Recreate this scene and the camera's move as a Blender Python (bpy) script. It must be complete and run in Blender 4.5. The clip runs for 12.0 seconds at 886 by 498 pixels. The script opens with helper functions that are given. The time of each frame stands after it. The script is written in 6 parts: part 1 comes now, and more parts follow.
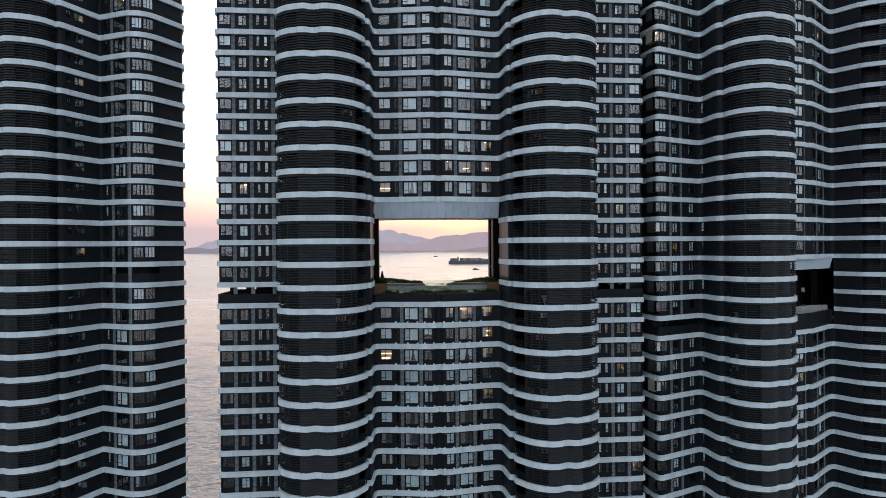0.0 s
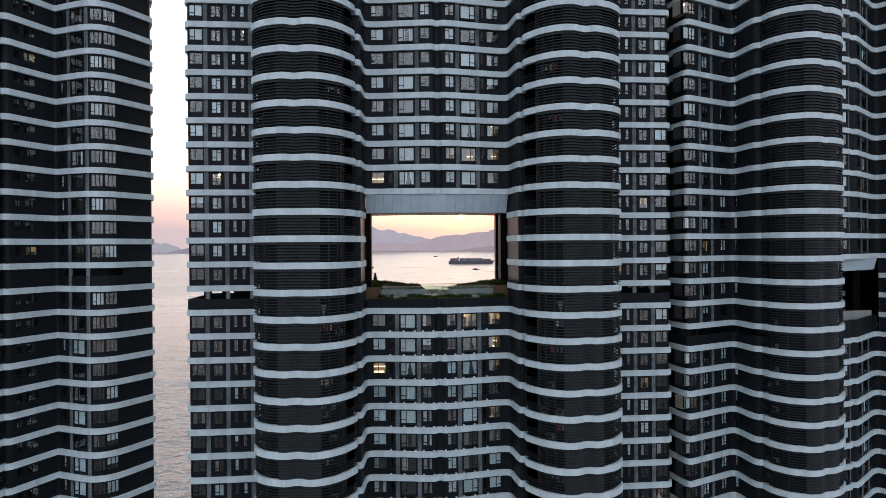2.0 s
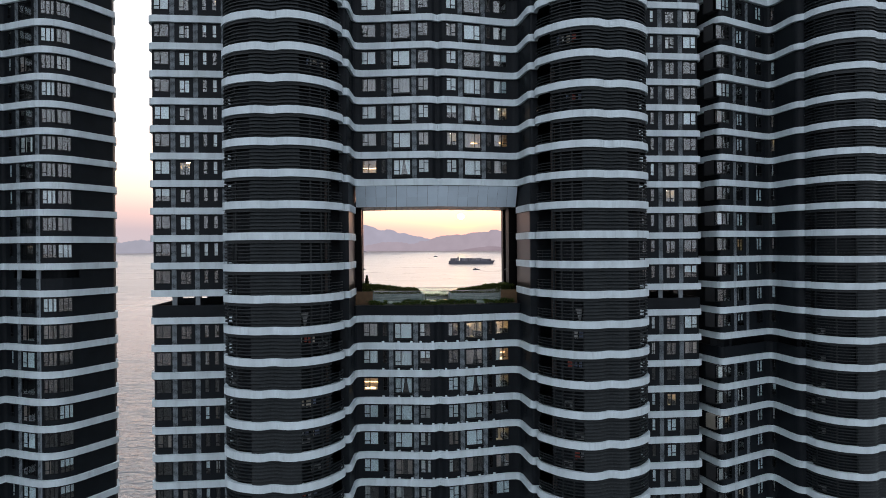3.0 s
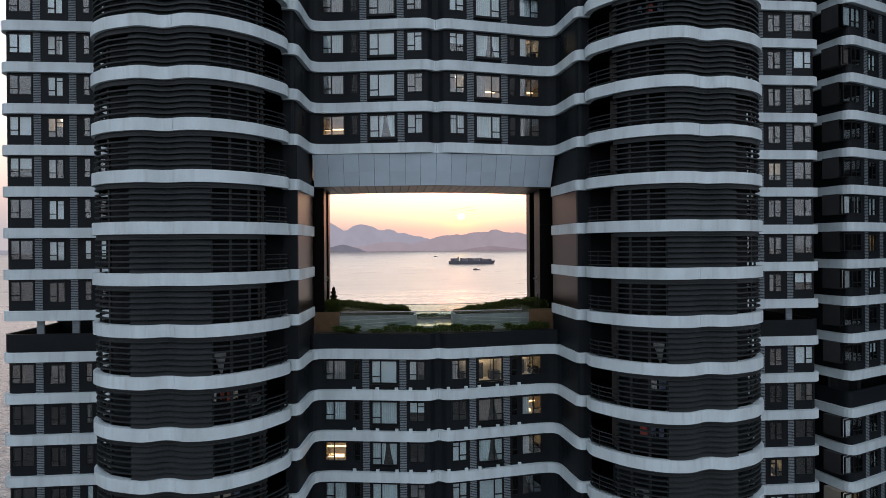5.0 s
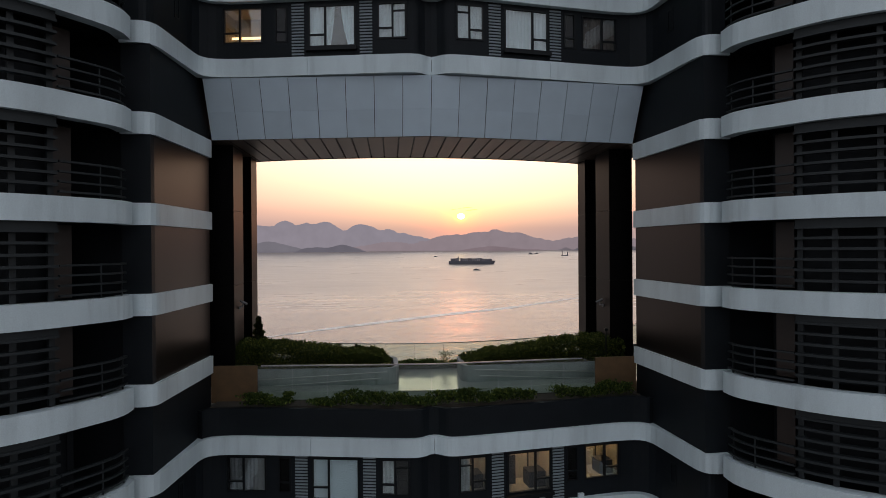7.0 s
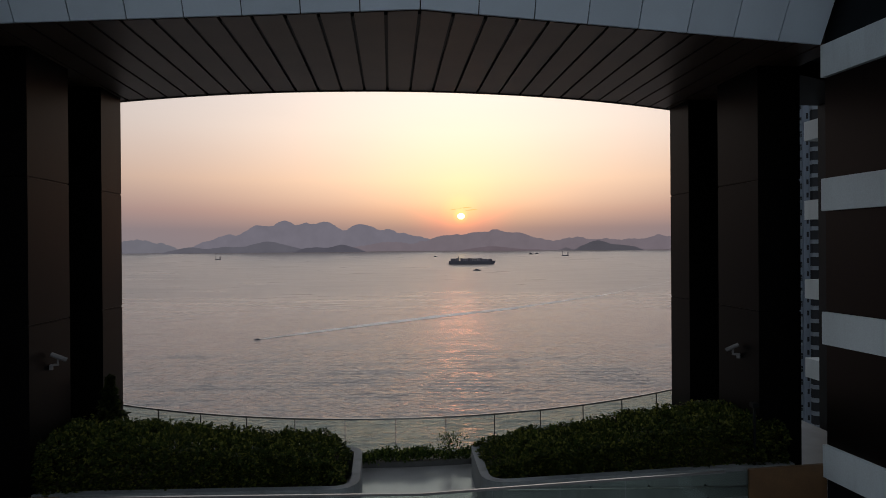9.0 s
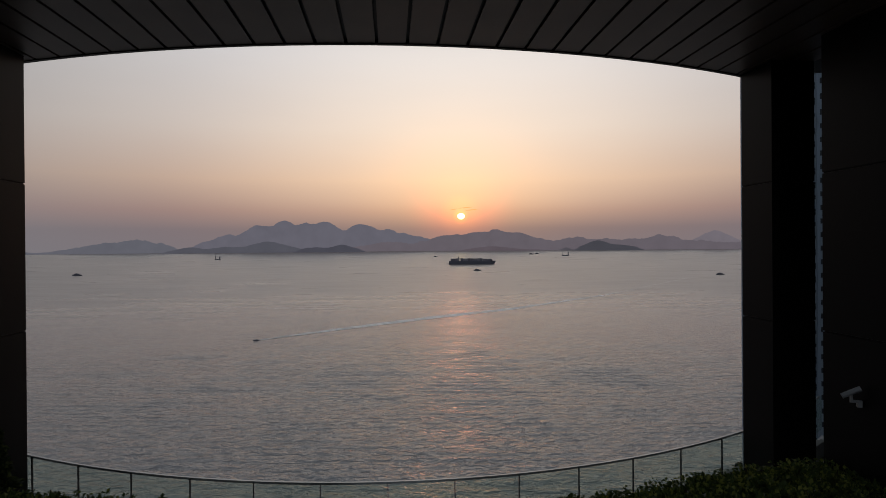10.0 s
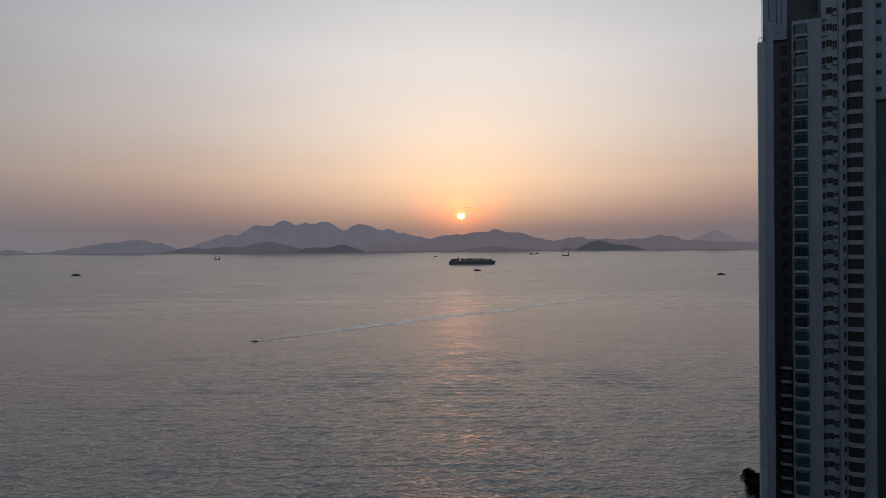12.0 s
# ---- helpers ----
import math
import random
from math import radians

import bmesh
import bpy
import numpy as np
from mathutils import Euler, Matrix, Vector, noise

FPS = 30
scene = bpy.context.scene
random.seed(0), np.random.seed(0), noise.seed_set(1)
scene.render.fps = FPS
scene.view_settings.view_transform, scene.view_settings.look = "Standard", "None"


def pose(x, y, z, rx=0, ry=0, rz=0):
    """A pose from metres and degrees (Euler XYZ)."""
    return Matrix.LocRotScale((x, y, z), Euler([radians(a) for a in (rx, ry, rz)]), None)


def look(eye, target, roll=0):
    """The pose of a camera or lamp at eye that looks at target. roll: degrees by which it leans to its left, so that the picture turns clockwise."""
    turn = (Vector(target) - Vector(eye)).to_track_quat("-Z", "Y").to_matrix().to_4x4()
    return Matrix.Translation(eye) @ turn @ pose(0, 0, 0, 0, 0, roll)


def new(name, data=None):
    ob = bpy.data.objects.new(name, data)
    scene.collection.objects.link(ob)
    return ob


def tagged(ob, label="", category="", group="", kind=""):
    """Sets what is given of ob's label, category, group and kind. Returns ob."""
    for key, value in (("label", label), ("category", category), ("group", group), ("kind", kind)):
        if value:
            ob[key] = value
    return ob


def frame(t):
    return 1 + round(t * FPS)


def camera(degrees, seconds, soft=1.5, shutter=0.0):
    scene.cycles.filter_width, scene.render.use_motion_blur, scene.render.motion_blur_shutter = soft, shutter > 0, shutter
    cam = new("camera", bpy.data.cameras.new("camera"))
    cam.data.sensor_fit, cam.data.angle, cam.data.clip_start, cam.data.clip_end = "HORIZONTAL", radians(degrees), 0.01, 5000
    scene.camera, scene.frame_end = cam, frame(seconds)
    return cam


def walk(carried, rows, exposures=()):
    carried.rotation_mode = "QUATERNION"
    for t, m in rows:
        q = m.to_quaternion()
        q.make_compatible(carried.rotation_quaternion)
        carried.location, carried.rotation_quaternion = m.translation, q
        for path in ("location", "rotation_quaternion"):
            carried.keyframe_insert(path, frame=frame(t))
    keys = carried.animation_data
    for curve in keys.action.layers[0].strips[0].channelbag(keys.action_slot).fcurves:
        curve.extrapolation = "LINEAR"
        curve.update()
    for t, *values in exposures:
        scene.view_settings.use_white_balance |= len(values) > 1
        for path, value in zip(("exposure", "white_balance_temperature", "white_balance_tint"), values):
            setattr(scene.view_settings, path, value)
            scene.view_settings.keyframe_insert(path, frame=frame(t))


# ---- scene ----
EYE = 105.0            # height of the first camera over the sea
STOREY = 3.1
BAND0 = EYE + 7.95     # top of the slab band over the sky garden
cam = camera(73.0, 12.0, soft=0.9)
PATH = [
    (0.0, -7.01, -89.33, 0.46), (0.5, -6.94, -88.13, 0.42), (1.0, -6.76, -85.83, 0.39), (1.5, -6.50, -82.62, 0.35),
    (2.0, -6.19, -78.66, 0.27), (2.5, -5.81, -74.06, 0.21), (3.0, -5.41, -69.02, 0.15), (5.0, -3.50, -46.32, 0.08),
    (5.5, -3.03, -40.44, 0.12), (6.0, -2.57, -35.05, 0.15), (6.5, -2.12, -30.09, 0.14), (7.0, -1.72, -25.67, 0.16),
    (7.2, -1.56, -24.00, 0.17), (8.8, -0.69, -13.25, 0.18), (9.0, -0.61, -12.14, 0.22), (9.5, -0.46, -9.70, 0.31),
    (10.0, -0.40, -7.66, 0.36), (10.5, -0.33, -6.06, 0.36), (11.0, -0.26, -4.40, 0.40), (11.5, -0.19, -2.70, 0.44),
    (12.0, -0.13, -1.00, 0.47),
]
walk(cam, [(t, pose(x, y, EYE + z, 89.84, 0.43, -5.0)) for t, x, y, z in PATH],
     exposures=[(0.0, 1.78, 6650, 14), (3.0, 1.76, 6650, 14), (5.0, 1.56, 6650, 14), (6.0, 1.36, 6700, 14), (7.2, 0.95, 7080, 16),
                (8.8, 0.42, 6850, 15), (9.5, 0.22, 6500, 11), (10.3, -0.03, 6480, 11), (11.2, -0.09, 6440, 11), (12.0, 0.0, 6400, 11)])


# ---- world and sun ----
SUN_AZ, SUN_EL = radians(6.7), radians(2.95)
SUN_DIR = Vector((math.sin(SUN_AZ) * math.cos(SUN_EL), math.cos(SUN_AZ) * math.cos(SUN_EL), math.sin(SUN_EL)))


def make_world():
    world = bpy.data.worlds.new("dusk_sky")
    scene.world = world
    world.use_nodes = True
    nt = world.node_tree
    nt.nodes.clear()
    N, L = nt.nodes.new, nt.links.new
    out, bg = N("ShaderNodeOutputWorld"), N("ShaderNodeBackground")
    L(bg.outputs[0], out.inputs[0])
    tc, sep = N("ShaderNodeTexCoord"), N("ShaderNodeSeparateXYZ")
    L(tc.outputs["Generated"], sep.inputs[0])

    def ramp(stops):
        r = N("ShaderNodeValToRGB")
        e = r.color_ramp.elements
        for i, (p, c) in enumerate(stops):
            el = e[i] if i < 2 else e.new(p)
            el.position, el.color = p, (*c, 1)
        L(sep.outputs["Z"], r.inputs[0])
        return r
    west = ramp([(0.0, (0.20, 0.16, 0.17)), (1.0, (0.29, 0.33, 0.385)), (0.03, (0.196, 0.148, 0.157)), (0.06, (0.355, 0.22, 0.19)),
                 (0.11, (0.62, 0.43, 0.32)), (0.19, (0.69, 0.59, 0.52)), (0.3, (0.72, 0.69, 0.68)), (0.42, (0.60, 0.63, 0.65))])
    east = ramp([(0.0, (0.176, 0.187, 0.203)), (1.0, (0.186, 0.223, 0.272)), (0.3, (0.210, 0.230, 0.250))])
    dot = N("ShaderNodeVectorMath")
    dot.operation = "DOT_PRODUCT"
    L(tc.outputs["Generated"], dot.inputs[0])
    dot.inputs[1].default_value = SUN_DIR

    def remap(a, b, power):
        m = N("ShaderNodeMapRange")
        m.clamp = True
        m.inputs["From Min"].default_value, m.inputs["From Max"].default_value = a, b
        L(dot.outputs["Value"], m.inputs["Value"])
        p = N("ShaderNodeMath")
        p.operation = "POWER"
        L(m.outputs[0], p.inputs[0])
        p.inputs[1].default_value = power
        return p
    side = remap(0.6, 1.0, 1.1)
    mix = N("ShaderNodeMix")
    mix.data_type = "RGBA"
    L(side.outputs[0], mix.inputs["Factor"])
    L(east.outputs[0], mix.inputs["A"])
    L(west.outputs[0], mix.inputs["B"])
    last = mix.outputs["Result"]
    haze = N("ShaderNodeMapRange")
    haze.interpolation_type = "SMOOTHSTEP"
    haze.inputs["From Min"].default_value, haze.inputs["From Max"].default_value = 0.02, 0.085
    haze.inputs["To Min"].default_value, haze.inputs["To Max"].default_value = 0.2, 1.0
    L(sep.outputs["Z"], haze.inputs["Value"])
    for a, b, power, colour in ((0.4, -0.9, 0.8, (0.056, 0.073, 0.096)), (0.88, 1.0, 1.8, (0.20, 0.155, 0.09)), (0.972, 1.0, 2.4, (0.15, 0.06, 0.0)),
                                (0.990, 1.0, 5.5, (0.80, 0.09, 0.0)), (0.9991, 1.0, 2.0, (0.4, 0.14, 0.0)), (0.9999, 1.0, 1.2, (1.6, 0.25, 0.0))):
        g = remap(a, b, power)
        if b > 0:
            # the low haze swallows the glow
            dim = N("ShaderNodeMath")
            dim.operation = "MULTIPLY"
            L(g.outputs[0], dim.inputs[0])
            L(haze.outputs[0], dim.inputs[1])
            g = dim
        add = N("ShaderNodeMix")
        add.data_type, add.blend_type = "RGBA", "ADD"
        L(g.outputs[0], add.inputs["Factor"])
        L(last, add.inputs["A"])
        add.inputs["B"].default_value = (*colour, 1)
        last = add.outputs["Result"]
    # faint level streaks of thin cloud
    flat, wisp, soft = N("ShaderNodeMapping"), N("ShaderNodeTexNoise"), N("ShaderNodeMapRange")
    flat.inputs["Rotation"].default_value = (0, radians(-4), 0)
    flat.inputs["Scale"].default_value = (2.5, 2.5, 14)
    wisp.inputs["Scale"].default_value, wisp.inputs["Detail"].default_value = 1.0, 4
    L(tc.outputs["Generated"], flat.inputs[0])
    L(flat.outputs[0], wisp.inputs["Vector"])
    soft.inputs["From Min"].default_value, soft.inputs["From Max"].default_value = 0.3, 0.7
    soft.inputs["To Min"].default_value, soft.inputs["To Max"].default_value = 0.985, 1.015
    L(wisp.outputs[0], soft.inputs["Value"])
    veil = N("ShaderNodeVectorMath")
    veil.operation = "SCALE"
    L(last, veil.inputs[0])
    L(soft.outputs[0], veil.inputs["Scale"])
    last = veil.outputs[0]
    sky = N("ShaderNodeTexSky")
    sky.sky_type, sky.sun_disc = "NISHITA", False
    sky.sun_elevation, sky.sun_rotation = SUN_EL, SUN_AZ
    sky.dust_density = 4.0
    add = N("ShaderNodeMix")
    add.data_type, add.blend_type = "RGBA", "ADD"
    add.inputs["Factor"].default_value = 0.004
    L(last, add.inputs["A"])
    L(sky.outputs[0], add.inputs["B"])
    L(add.outputs["Result"], bg.inputs["Color"])
    bg.inputs["Strength"].default_value = 1.0


make_world()
sun = new("sun", bpy.data.lights.new("sun", "SUN"))
sun.data.energy, sun.data.angle, sun.data.color = 0.013, radians(4.0), (1.0, 0.38, 0.25)
sun.matrix_world = look(SUN_DIR * 300, (0, 0, 0))


# ---- materials ----
def material(name, colour, rough=0.6, metal=0.0, grain=0.15, scale=1.5, fine=30.0, bump=0.0, streak=0.0, spread=0.0, spec=0.5, sheen=(1, 1, 1)):
    m = bpy.data.materials.new(name)
    m.use_nodes = True
    nt = m.node_tree
    N, L = nt.nodes.new, nt.links.new
    b = nt.nodes["Principled BSDF"]
    b.inputs["Roughness"].default_value, b.inputs["Metallic"].default_value = rough, metal
    b.inputs["Specular IOR Level"].default_value = spec
    b.inputs["Specular Tint"].default_value = (*sheen, 1)
    geo = N("ShaderNodeNewGeometry")
    a, f = N("ShaderNodeTexNoise"), N("ShaderNodeTexNoise")
    a.inputs["Scale"].default_value, f.inputs["Scale"].default_value = scale, fine
    a.inputs["Detail"].default_value = 6
    mp = N("ShaderNodeMapping")
    mp.inputs["Scale"].default_value = (1, 1, 0.25 if streak else 1)
    L(geo.outputs["Position"], mp.inputs[0])
    L(mp.outputs[0], a.inputs["Vector"])
    L(geo.outputs["Position"], f.inputs["Vector"])
    add = N("ShaderNodeMath")
    add.operation = "MULTIPLY_ADD"
    L(f.outputs[0], add.inputs[0])
    add.inputs[1].default_value = 0.4
    L(a.outputs[0], add.inputs[2])
    mr = N("ShaderNodeMapRange")
    mr.inputs["From Min"].default_value, mr.inputs["From Max"].default_value = 0.4, 1.0
    mr.inputs["To Min"].default_value, mr.inputs["To Max"].default_value = 1 - grain, 1 + grain
    L(add.outputs[0], mr.inputs["Value"])
    value = mr.outputs[0]
    if spread:
        info = N("ShaderNodeObjectInfo")
        r = N("ShaderNodeMapRange")
        r.inputs["To Min"].default_value, r.inputs["To Max"].default_value = 1 - spread, 1 + spread
        L(info.outputs["Random"], r.inputs["Value"])
        mul = N("ShaderNodeMath")
        mul.operation = "MULTIPLY"
        L(value, mul.inputs[0])
        L(r.outputs[0], mul.inputs[1])
        value = mul.outputs[0]
    if streak:
        s = N("ShaderNodeTexNoise")
        s.inputs["Scale"].default_value, s.inputs["Detail"].default_value = 0.9, 8
        smp = N("ShaderNodeMapping")
        smp.inputs["Scale"].default_value = (3, 3, 0.35)
        L(geo.outputs["Position"], smp.inputs[0])
        L(smp.outputs[0], s.inputs["Vector"])
        sr = N("ShaderNodeMapRange")
        sr.inputs["From Min"].default_value, sr.inputs["From Max"].default_value = 0.55, 0.75
        sr.inputs["To Min"].default_value, sr.inputs["To Max"].default_value = 1.0, 1 - streak
        L(s.outputs[0], sr.inputs["Value"])
        mul = N("ShaderNodeMath")
        mul.operation = "MULTIPLY"
        L(value, mul.inputs[0])
        L(sr.outputs[0], mul.inputs[1])
        value = mul.outputs[0]
    mx = N("ShaderNodeVectorMath")
    mx.operation = "SCALE"
    mx.inputs[0].default_value = colour
    L(value, mx.inputs["Scale"])
    L(mx.outputs[0], b.inputs["Base Color"])
    if bump:
        bn = N("ShaderNodeBump")
        bn.inputs["Strength"].default_value, bn.inputs["Distance"].default_value = bump, 0.02
        L(f.outputs[0], bn.inputs["Height"])
        L(bn.outputs[0], b.inputs["Normal"])
    return m


def glow(name, colour, strength=1.0):
    m = bpy.data.materials.new(name)
    m.use_nodes = True
    nt = m.node_tree
    nt.nodes.clear()
    e, o = nt.nodes.new("ShaderNodeEmission"), nt.nodes.new("ShaderNodeOutputMaterial")
    e.inputs["Color"].default_value, e.inputs["Strength"].default_value = (*colour, 1), strength
    nt.links.new(e.outputs[0], o.inputs[0])
    return m


def glass(name, tint, gloss, rough=0.02):
    m = bpy.data.materials.new(name)
    m.use_nodes = True
    nt = m.node_tree
    nt.nodes.clear()
    N, L = nt.nodes.new, nt.links.new
    t, g, mix, o = N("ShaderNodeBsdfTransparent"), N("ShaderNodeBsdfGlossy"), N("ShaderNodeMixShader"), N("ShaderNodeOutputMaterial")
    t.inputs["Color"].default_value = (*tint, 1)
    g.inputs["Roughness"].default_value = rough
    mix.inputs[0].default_value = gloss
    L(t.outputs[0], mix.inputs[1])
    L(g.outputs[0], mix.inputs[2])
    L(mix.outputs[0], o.inputs[0])
    return m


M_BAND = material("band_paint", (0.605, 0.69, 0.715), 0.55, grain=0.19, scale=0.75, streak=0.16)
M_WALL = material("dark_tile", (0.0074, 0.0098, 0.0123), 0.55, grain=0.3, scale=0.7, spec=0.17)
M_LOUVRE = material("louvre_metal", (0.0190, 0.0234, 0.0254), 0.5, 0.0, grain=0.2, scale=1.2, spec=0.3)
M_SHUT = material("shut_louvre", (0.0200, 0.0238, 0.0250), 0.6, grain=0.2, scale=1.2, spec=0.2)
M_DOOR = material("brown_door", (0.034, 0.021, 0.016), 0.5, grain=0.2, scale=1.5)
M_PIER = material("pier_louvre", (0.205, 0.24, 0.26), 0.5, grain=0.15)
M_FRAME = material("window_frame", (0.006, 0.0075, 0.009), 0.45, spec=0.2)
M_PANE = glass("window_glass", (0.95, 0.98, 0.985), 0.12)
M_SMOKE = glass("smoked_glass", (0.35, 0.37, 0.38), 0.03)
M_BROWN = material("brown_panel", (0.0042, 0.0035, 0.0034), 0.28, grain=0.2, scale=0.6, spec=0.20, sheen=(1.0, 0.70, 0.58))
M_BRONZE = material("bronze_column", (0.0029, 0.0028, 0.0029), 0.42, spec=0.055, grain=0.15, scale=0.8, sheen=(1.0, 0.90, 0.86))
M_SOFFIT = material("soffit_board", (0.060, 0.036, 0.025), 0.45, grain=0.2, scale=1.2, spread=0.15)
M_FASCIA = material("fascia_panel", (0.60, 0.71, 0.79), 0.5, grain=0.06, scale=0.9, spread=0.05)
M_DECK = material("smooth_paving", (0.42, 0.41, 0.40), 0.14, grain=0.15, scale=1.0, spec=1.0)
M_CONC = material("concrete", (0.33, 0.34, 0.335), 0.8, grain=0.2, scale=1.0, bump=0.2, streak=0.2)
M_PLANTER = material("planter_concrete", (0.215, 0.23, 0.235), 0.75, grain=0.25, scale=0.9, bump=0.2, streak=0.3)
M_KERB = material("dark_kerb", (0.075, 0.075, 0.072), 0.7, grain=0.3, scale=2.0, bump=0.2)
M_GROUND = material("ground", (0.10, 0.10, 0.095), 0.9, grain=0.3, scale=0.1)
M_STEEL = material("steel", (0.35, 0.35, 0.35), 0.35, 0.9)


def leaf_material(name, dark, light):
    """Leaves that differ from blade to blade, from deep to yellowish green."""
    m = material(name, dark, 0.55, grain=0.4, scale=2.0, spec=0.2)
    nt = m.node_tree
    N, L = nt.nodes.new, nt.links.new
    b = nt.nodes["Principled BSDF"]
    geo, r = N("ShaderNodeNewGeometry"), N("ShaderNodeValToRGB")
    e = r.color_ramp.elements
    e[0].position, e[0].color = 0.0, (*[c * 0.6 for c in dark], 1)
    e[1].position, e[1].color = 1.0, (*light, 1)
    mid = e.new(0.6)
    mid.color = (*dark, 1)
    L(geo.outputs["Random Per Island"], r.inputs[0])
    L(r.outputs[0], b.inputs["Base Color"])
    # light from behind shines through the blades
    thin, mix, out = N("ShaderNodeBsdfTranslucent"), N("ShaderNodeMixShader"), nt.nodes["Material Output"]
    L(r.outputs[0], thin.inputs["Color"])
    mix.inputs[0].default_value = 0.42
    L(b.outputs[0], mix.inputs[1])
    L(thin.outputs[0], mix.inputs[2])
    L(mix.outputs[0], out.inputs[0])
    return m


M_CONIFER = leaf_material("conifer_leaf", (0.018, 0.028, 0.008), (0.07, 0.08, 0.02))
M_SHRUB = leaf_material("shrub_leaf", (0.044, 0.078, 0.016), (0.165, 0.20, 0.04))
M_LEAF = leaf_material("leaf", (0.042, 0.066, 0.014), (0.19, 0.20, 0.04))


# waves: crests to the metre, stretch along the crest, height, share left far out, turn in degrees
SWELL = ((0.012, 1.5, 3.0, 0.3, -8), (0.2, 1.8, 2.4, 0.3, 10), (0.5, 1.5, 1.2, 0.3, -14))


def water():
    m = bpy.data.materials.new("sea_water")
    m.use_nodes = True
    nt = m.node_tree
    N, L = nt.nodes.new, nt.links.new
    b = nt.nodes["Principled BSDF"]
    b.inputs["Base Color"].default_value = (0.19, 0.178, 0.168, 1)
    b.inputs["Roughness"].default_value, b.inputs["IOR"].default_value = 0.16, 1.55
    geo = N("ShaderNodeNewGeometry")
    reach = N("ShaderNodeVectorMath")
    reach.operation = "LENGTH"
    L(geo.outputs["Position"], reach.inputs[0])

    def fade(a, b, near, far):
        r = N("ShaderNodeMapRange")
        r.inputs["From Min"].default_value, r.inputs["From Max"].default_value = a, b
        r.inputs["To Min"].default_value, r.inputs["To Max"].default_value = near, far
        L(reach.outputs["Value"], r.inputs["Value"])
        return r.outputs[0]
    # darker by the shore; further out the sky's sheen is put into the colour
    far_tint = N("ShaderNodeMix")
    far_tint.data_type = "RGBA"
    far_tint.inputs["A"].default_value, far_tint.inputs["B"].default_value = (0.220, 0.205, 0.193, 1), (0.324, 0.256, 0.222, 1)
    L(fade(250, 650, 0.0, 1.0), far_tint.inputs["Factor"])
    L(far_tint.outputs["Result"], b.inputs["Base Color"])
    # small waves melt into a rougher sheen far out
    # wind lays long slicks of smoother and rougher water over it
    slick, gust, swing = N("ShaderNodeMapping"), N("ShaderNodeTexNoise"), N("ShaderNodeMapRange")
    slick.inputs["Scale"].default_value = (0.004, 0.02, 0.01)
    gust.inputs["Scale"].default_value, gust.inputs["Detail"].default_value = 1.0, 5
    swing.inputs["From Min"].default_value, swing.inputs["From Max"].default_value = 0.32, 0.68
    swing.inputs["To Min"].default_value, swing.inputs["To Max"].default_value = 0.84, 1.16
    L(geo.outputs["Position"], slick.inputs[0])
    L(slick.outputs[0], gust.inputs["Vector"])
    L(gust.outputs[0], swing.inputs["Value"])
    sheen = N("ShaderNodeMath")
    sheen.operation = "MULTIPLY"
    L(fade(300, 1500, 0.13, 0.32), sheen.inputs[0])
    L(swing.outputs[0], sheen.inputs[1])
    L(sheen.outputs[0], b.inputs["Roughness"])
    last = None
    for scale, stretch, dist, far, turn in SWELL:
        mp = N("ShaderNodeMapping")
        mp.inputs["Rotation"].default_value = (0, 0, radians(turn))
        mp.inputs["Scale"].default_value = (scale / stretch, scale, scale)
        L(geo.outputs["Position"], mp.inputs[0])
        n = N("ShaderNodeTexNoise")
        n.inputs["Scale"].default_value, n.inputs["Detail"].default_value, n.inputs["Distortion"].default_value = 1.0, 2, 0.5
        L(mp.outputs[0], n.inputs["Vector"])
        bn = N("ShaderNodeBump")
        bn.inputs["Distance"].default_value = dist
        near = fade(300, 1200, 1.0, far)
        L(near, bn.inputs["Strength"])
        L(n.outputs[0], bn.inputs["Height"])
        if last:
            L(last, bn.inputs["Normal"])
        last = bn.outputs[0]
    # far out only the wave sides that face the shore are seen
    away, lean, add, unit = N("ShaderNodeVectorMath"), N("ShaderNodeVectorMath"), N("ShaderNodeVectorMath"), N("ShaderNodeVectorMath")
    away.operation, lean.operation, add.operation, unit.operation = "NORMALIZE", "SCALE", "ADD", "NORMALIZE"
    L(geo.outputs["Position"], away.inputs[0])
    L(away.outputs[0], lean.inputs[0])
    L(fade(350, 1600, 0.0, -0.05), lean.inputs["Scale"])
    L(last, add.inputs[0])
    L(lean.outputs[0], add.inputs[1])
    L(add.outputs[0], unit.inputs[0])
    L(unit.outputs[0], b.inputs["Normal"])
    return m


M_SEA = water()


# ---- mesh helpers ----
def link(name, mesh, mat, parent=None, label="", m=None):
    ob = new(name, mesh)
    if mat and not mesh.materials:
        mesh.materials.append(mat)
    if m is not None:
        ob.matrix_basis = m
    if parent:
        ob.parent = parent
    if label:
        ob["label"] = label
    return ob


def part(name, bm, mat, parent, label="", m=None):
    mesh = bpy.data.meshes.new(name)
    bm.to_mesh(mesh)
    bm.free()
    return link(name, mesh, mat, parent, label, m)


def raw(name, verts, faces, smooth=False):
    mesh = bpy.data.meshes.new(name)
    mesh.from_pydata([tuple(v) for v in verts], [], faces)
    if smooth:
        mesh.shade_smooth()
    mesh.update()
    return mesh


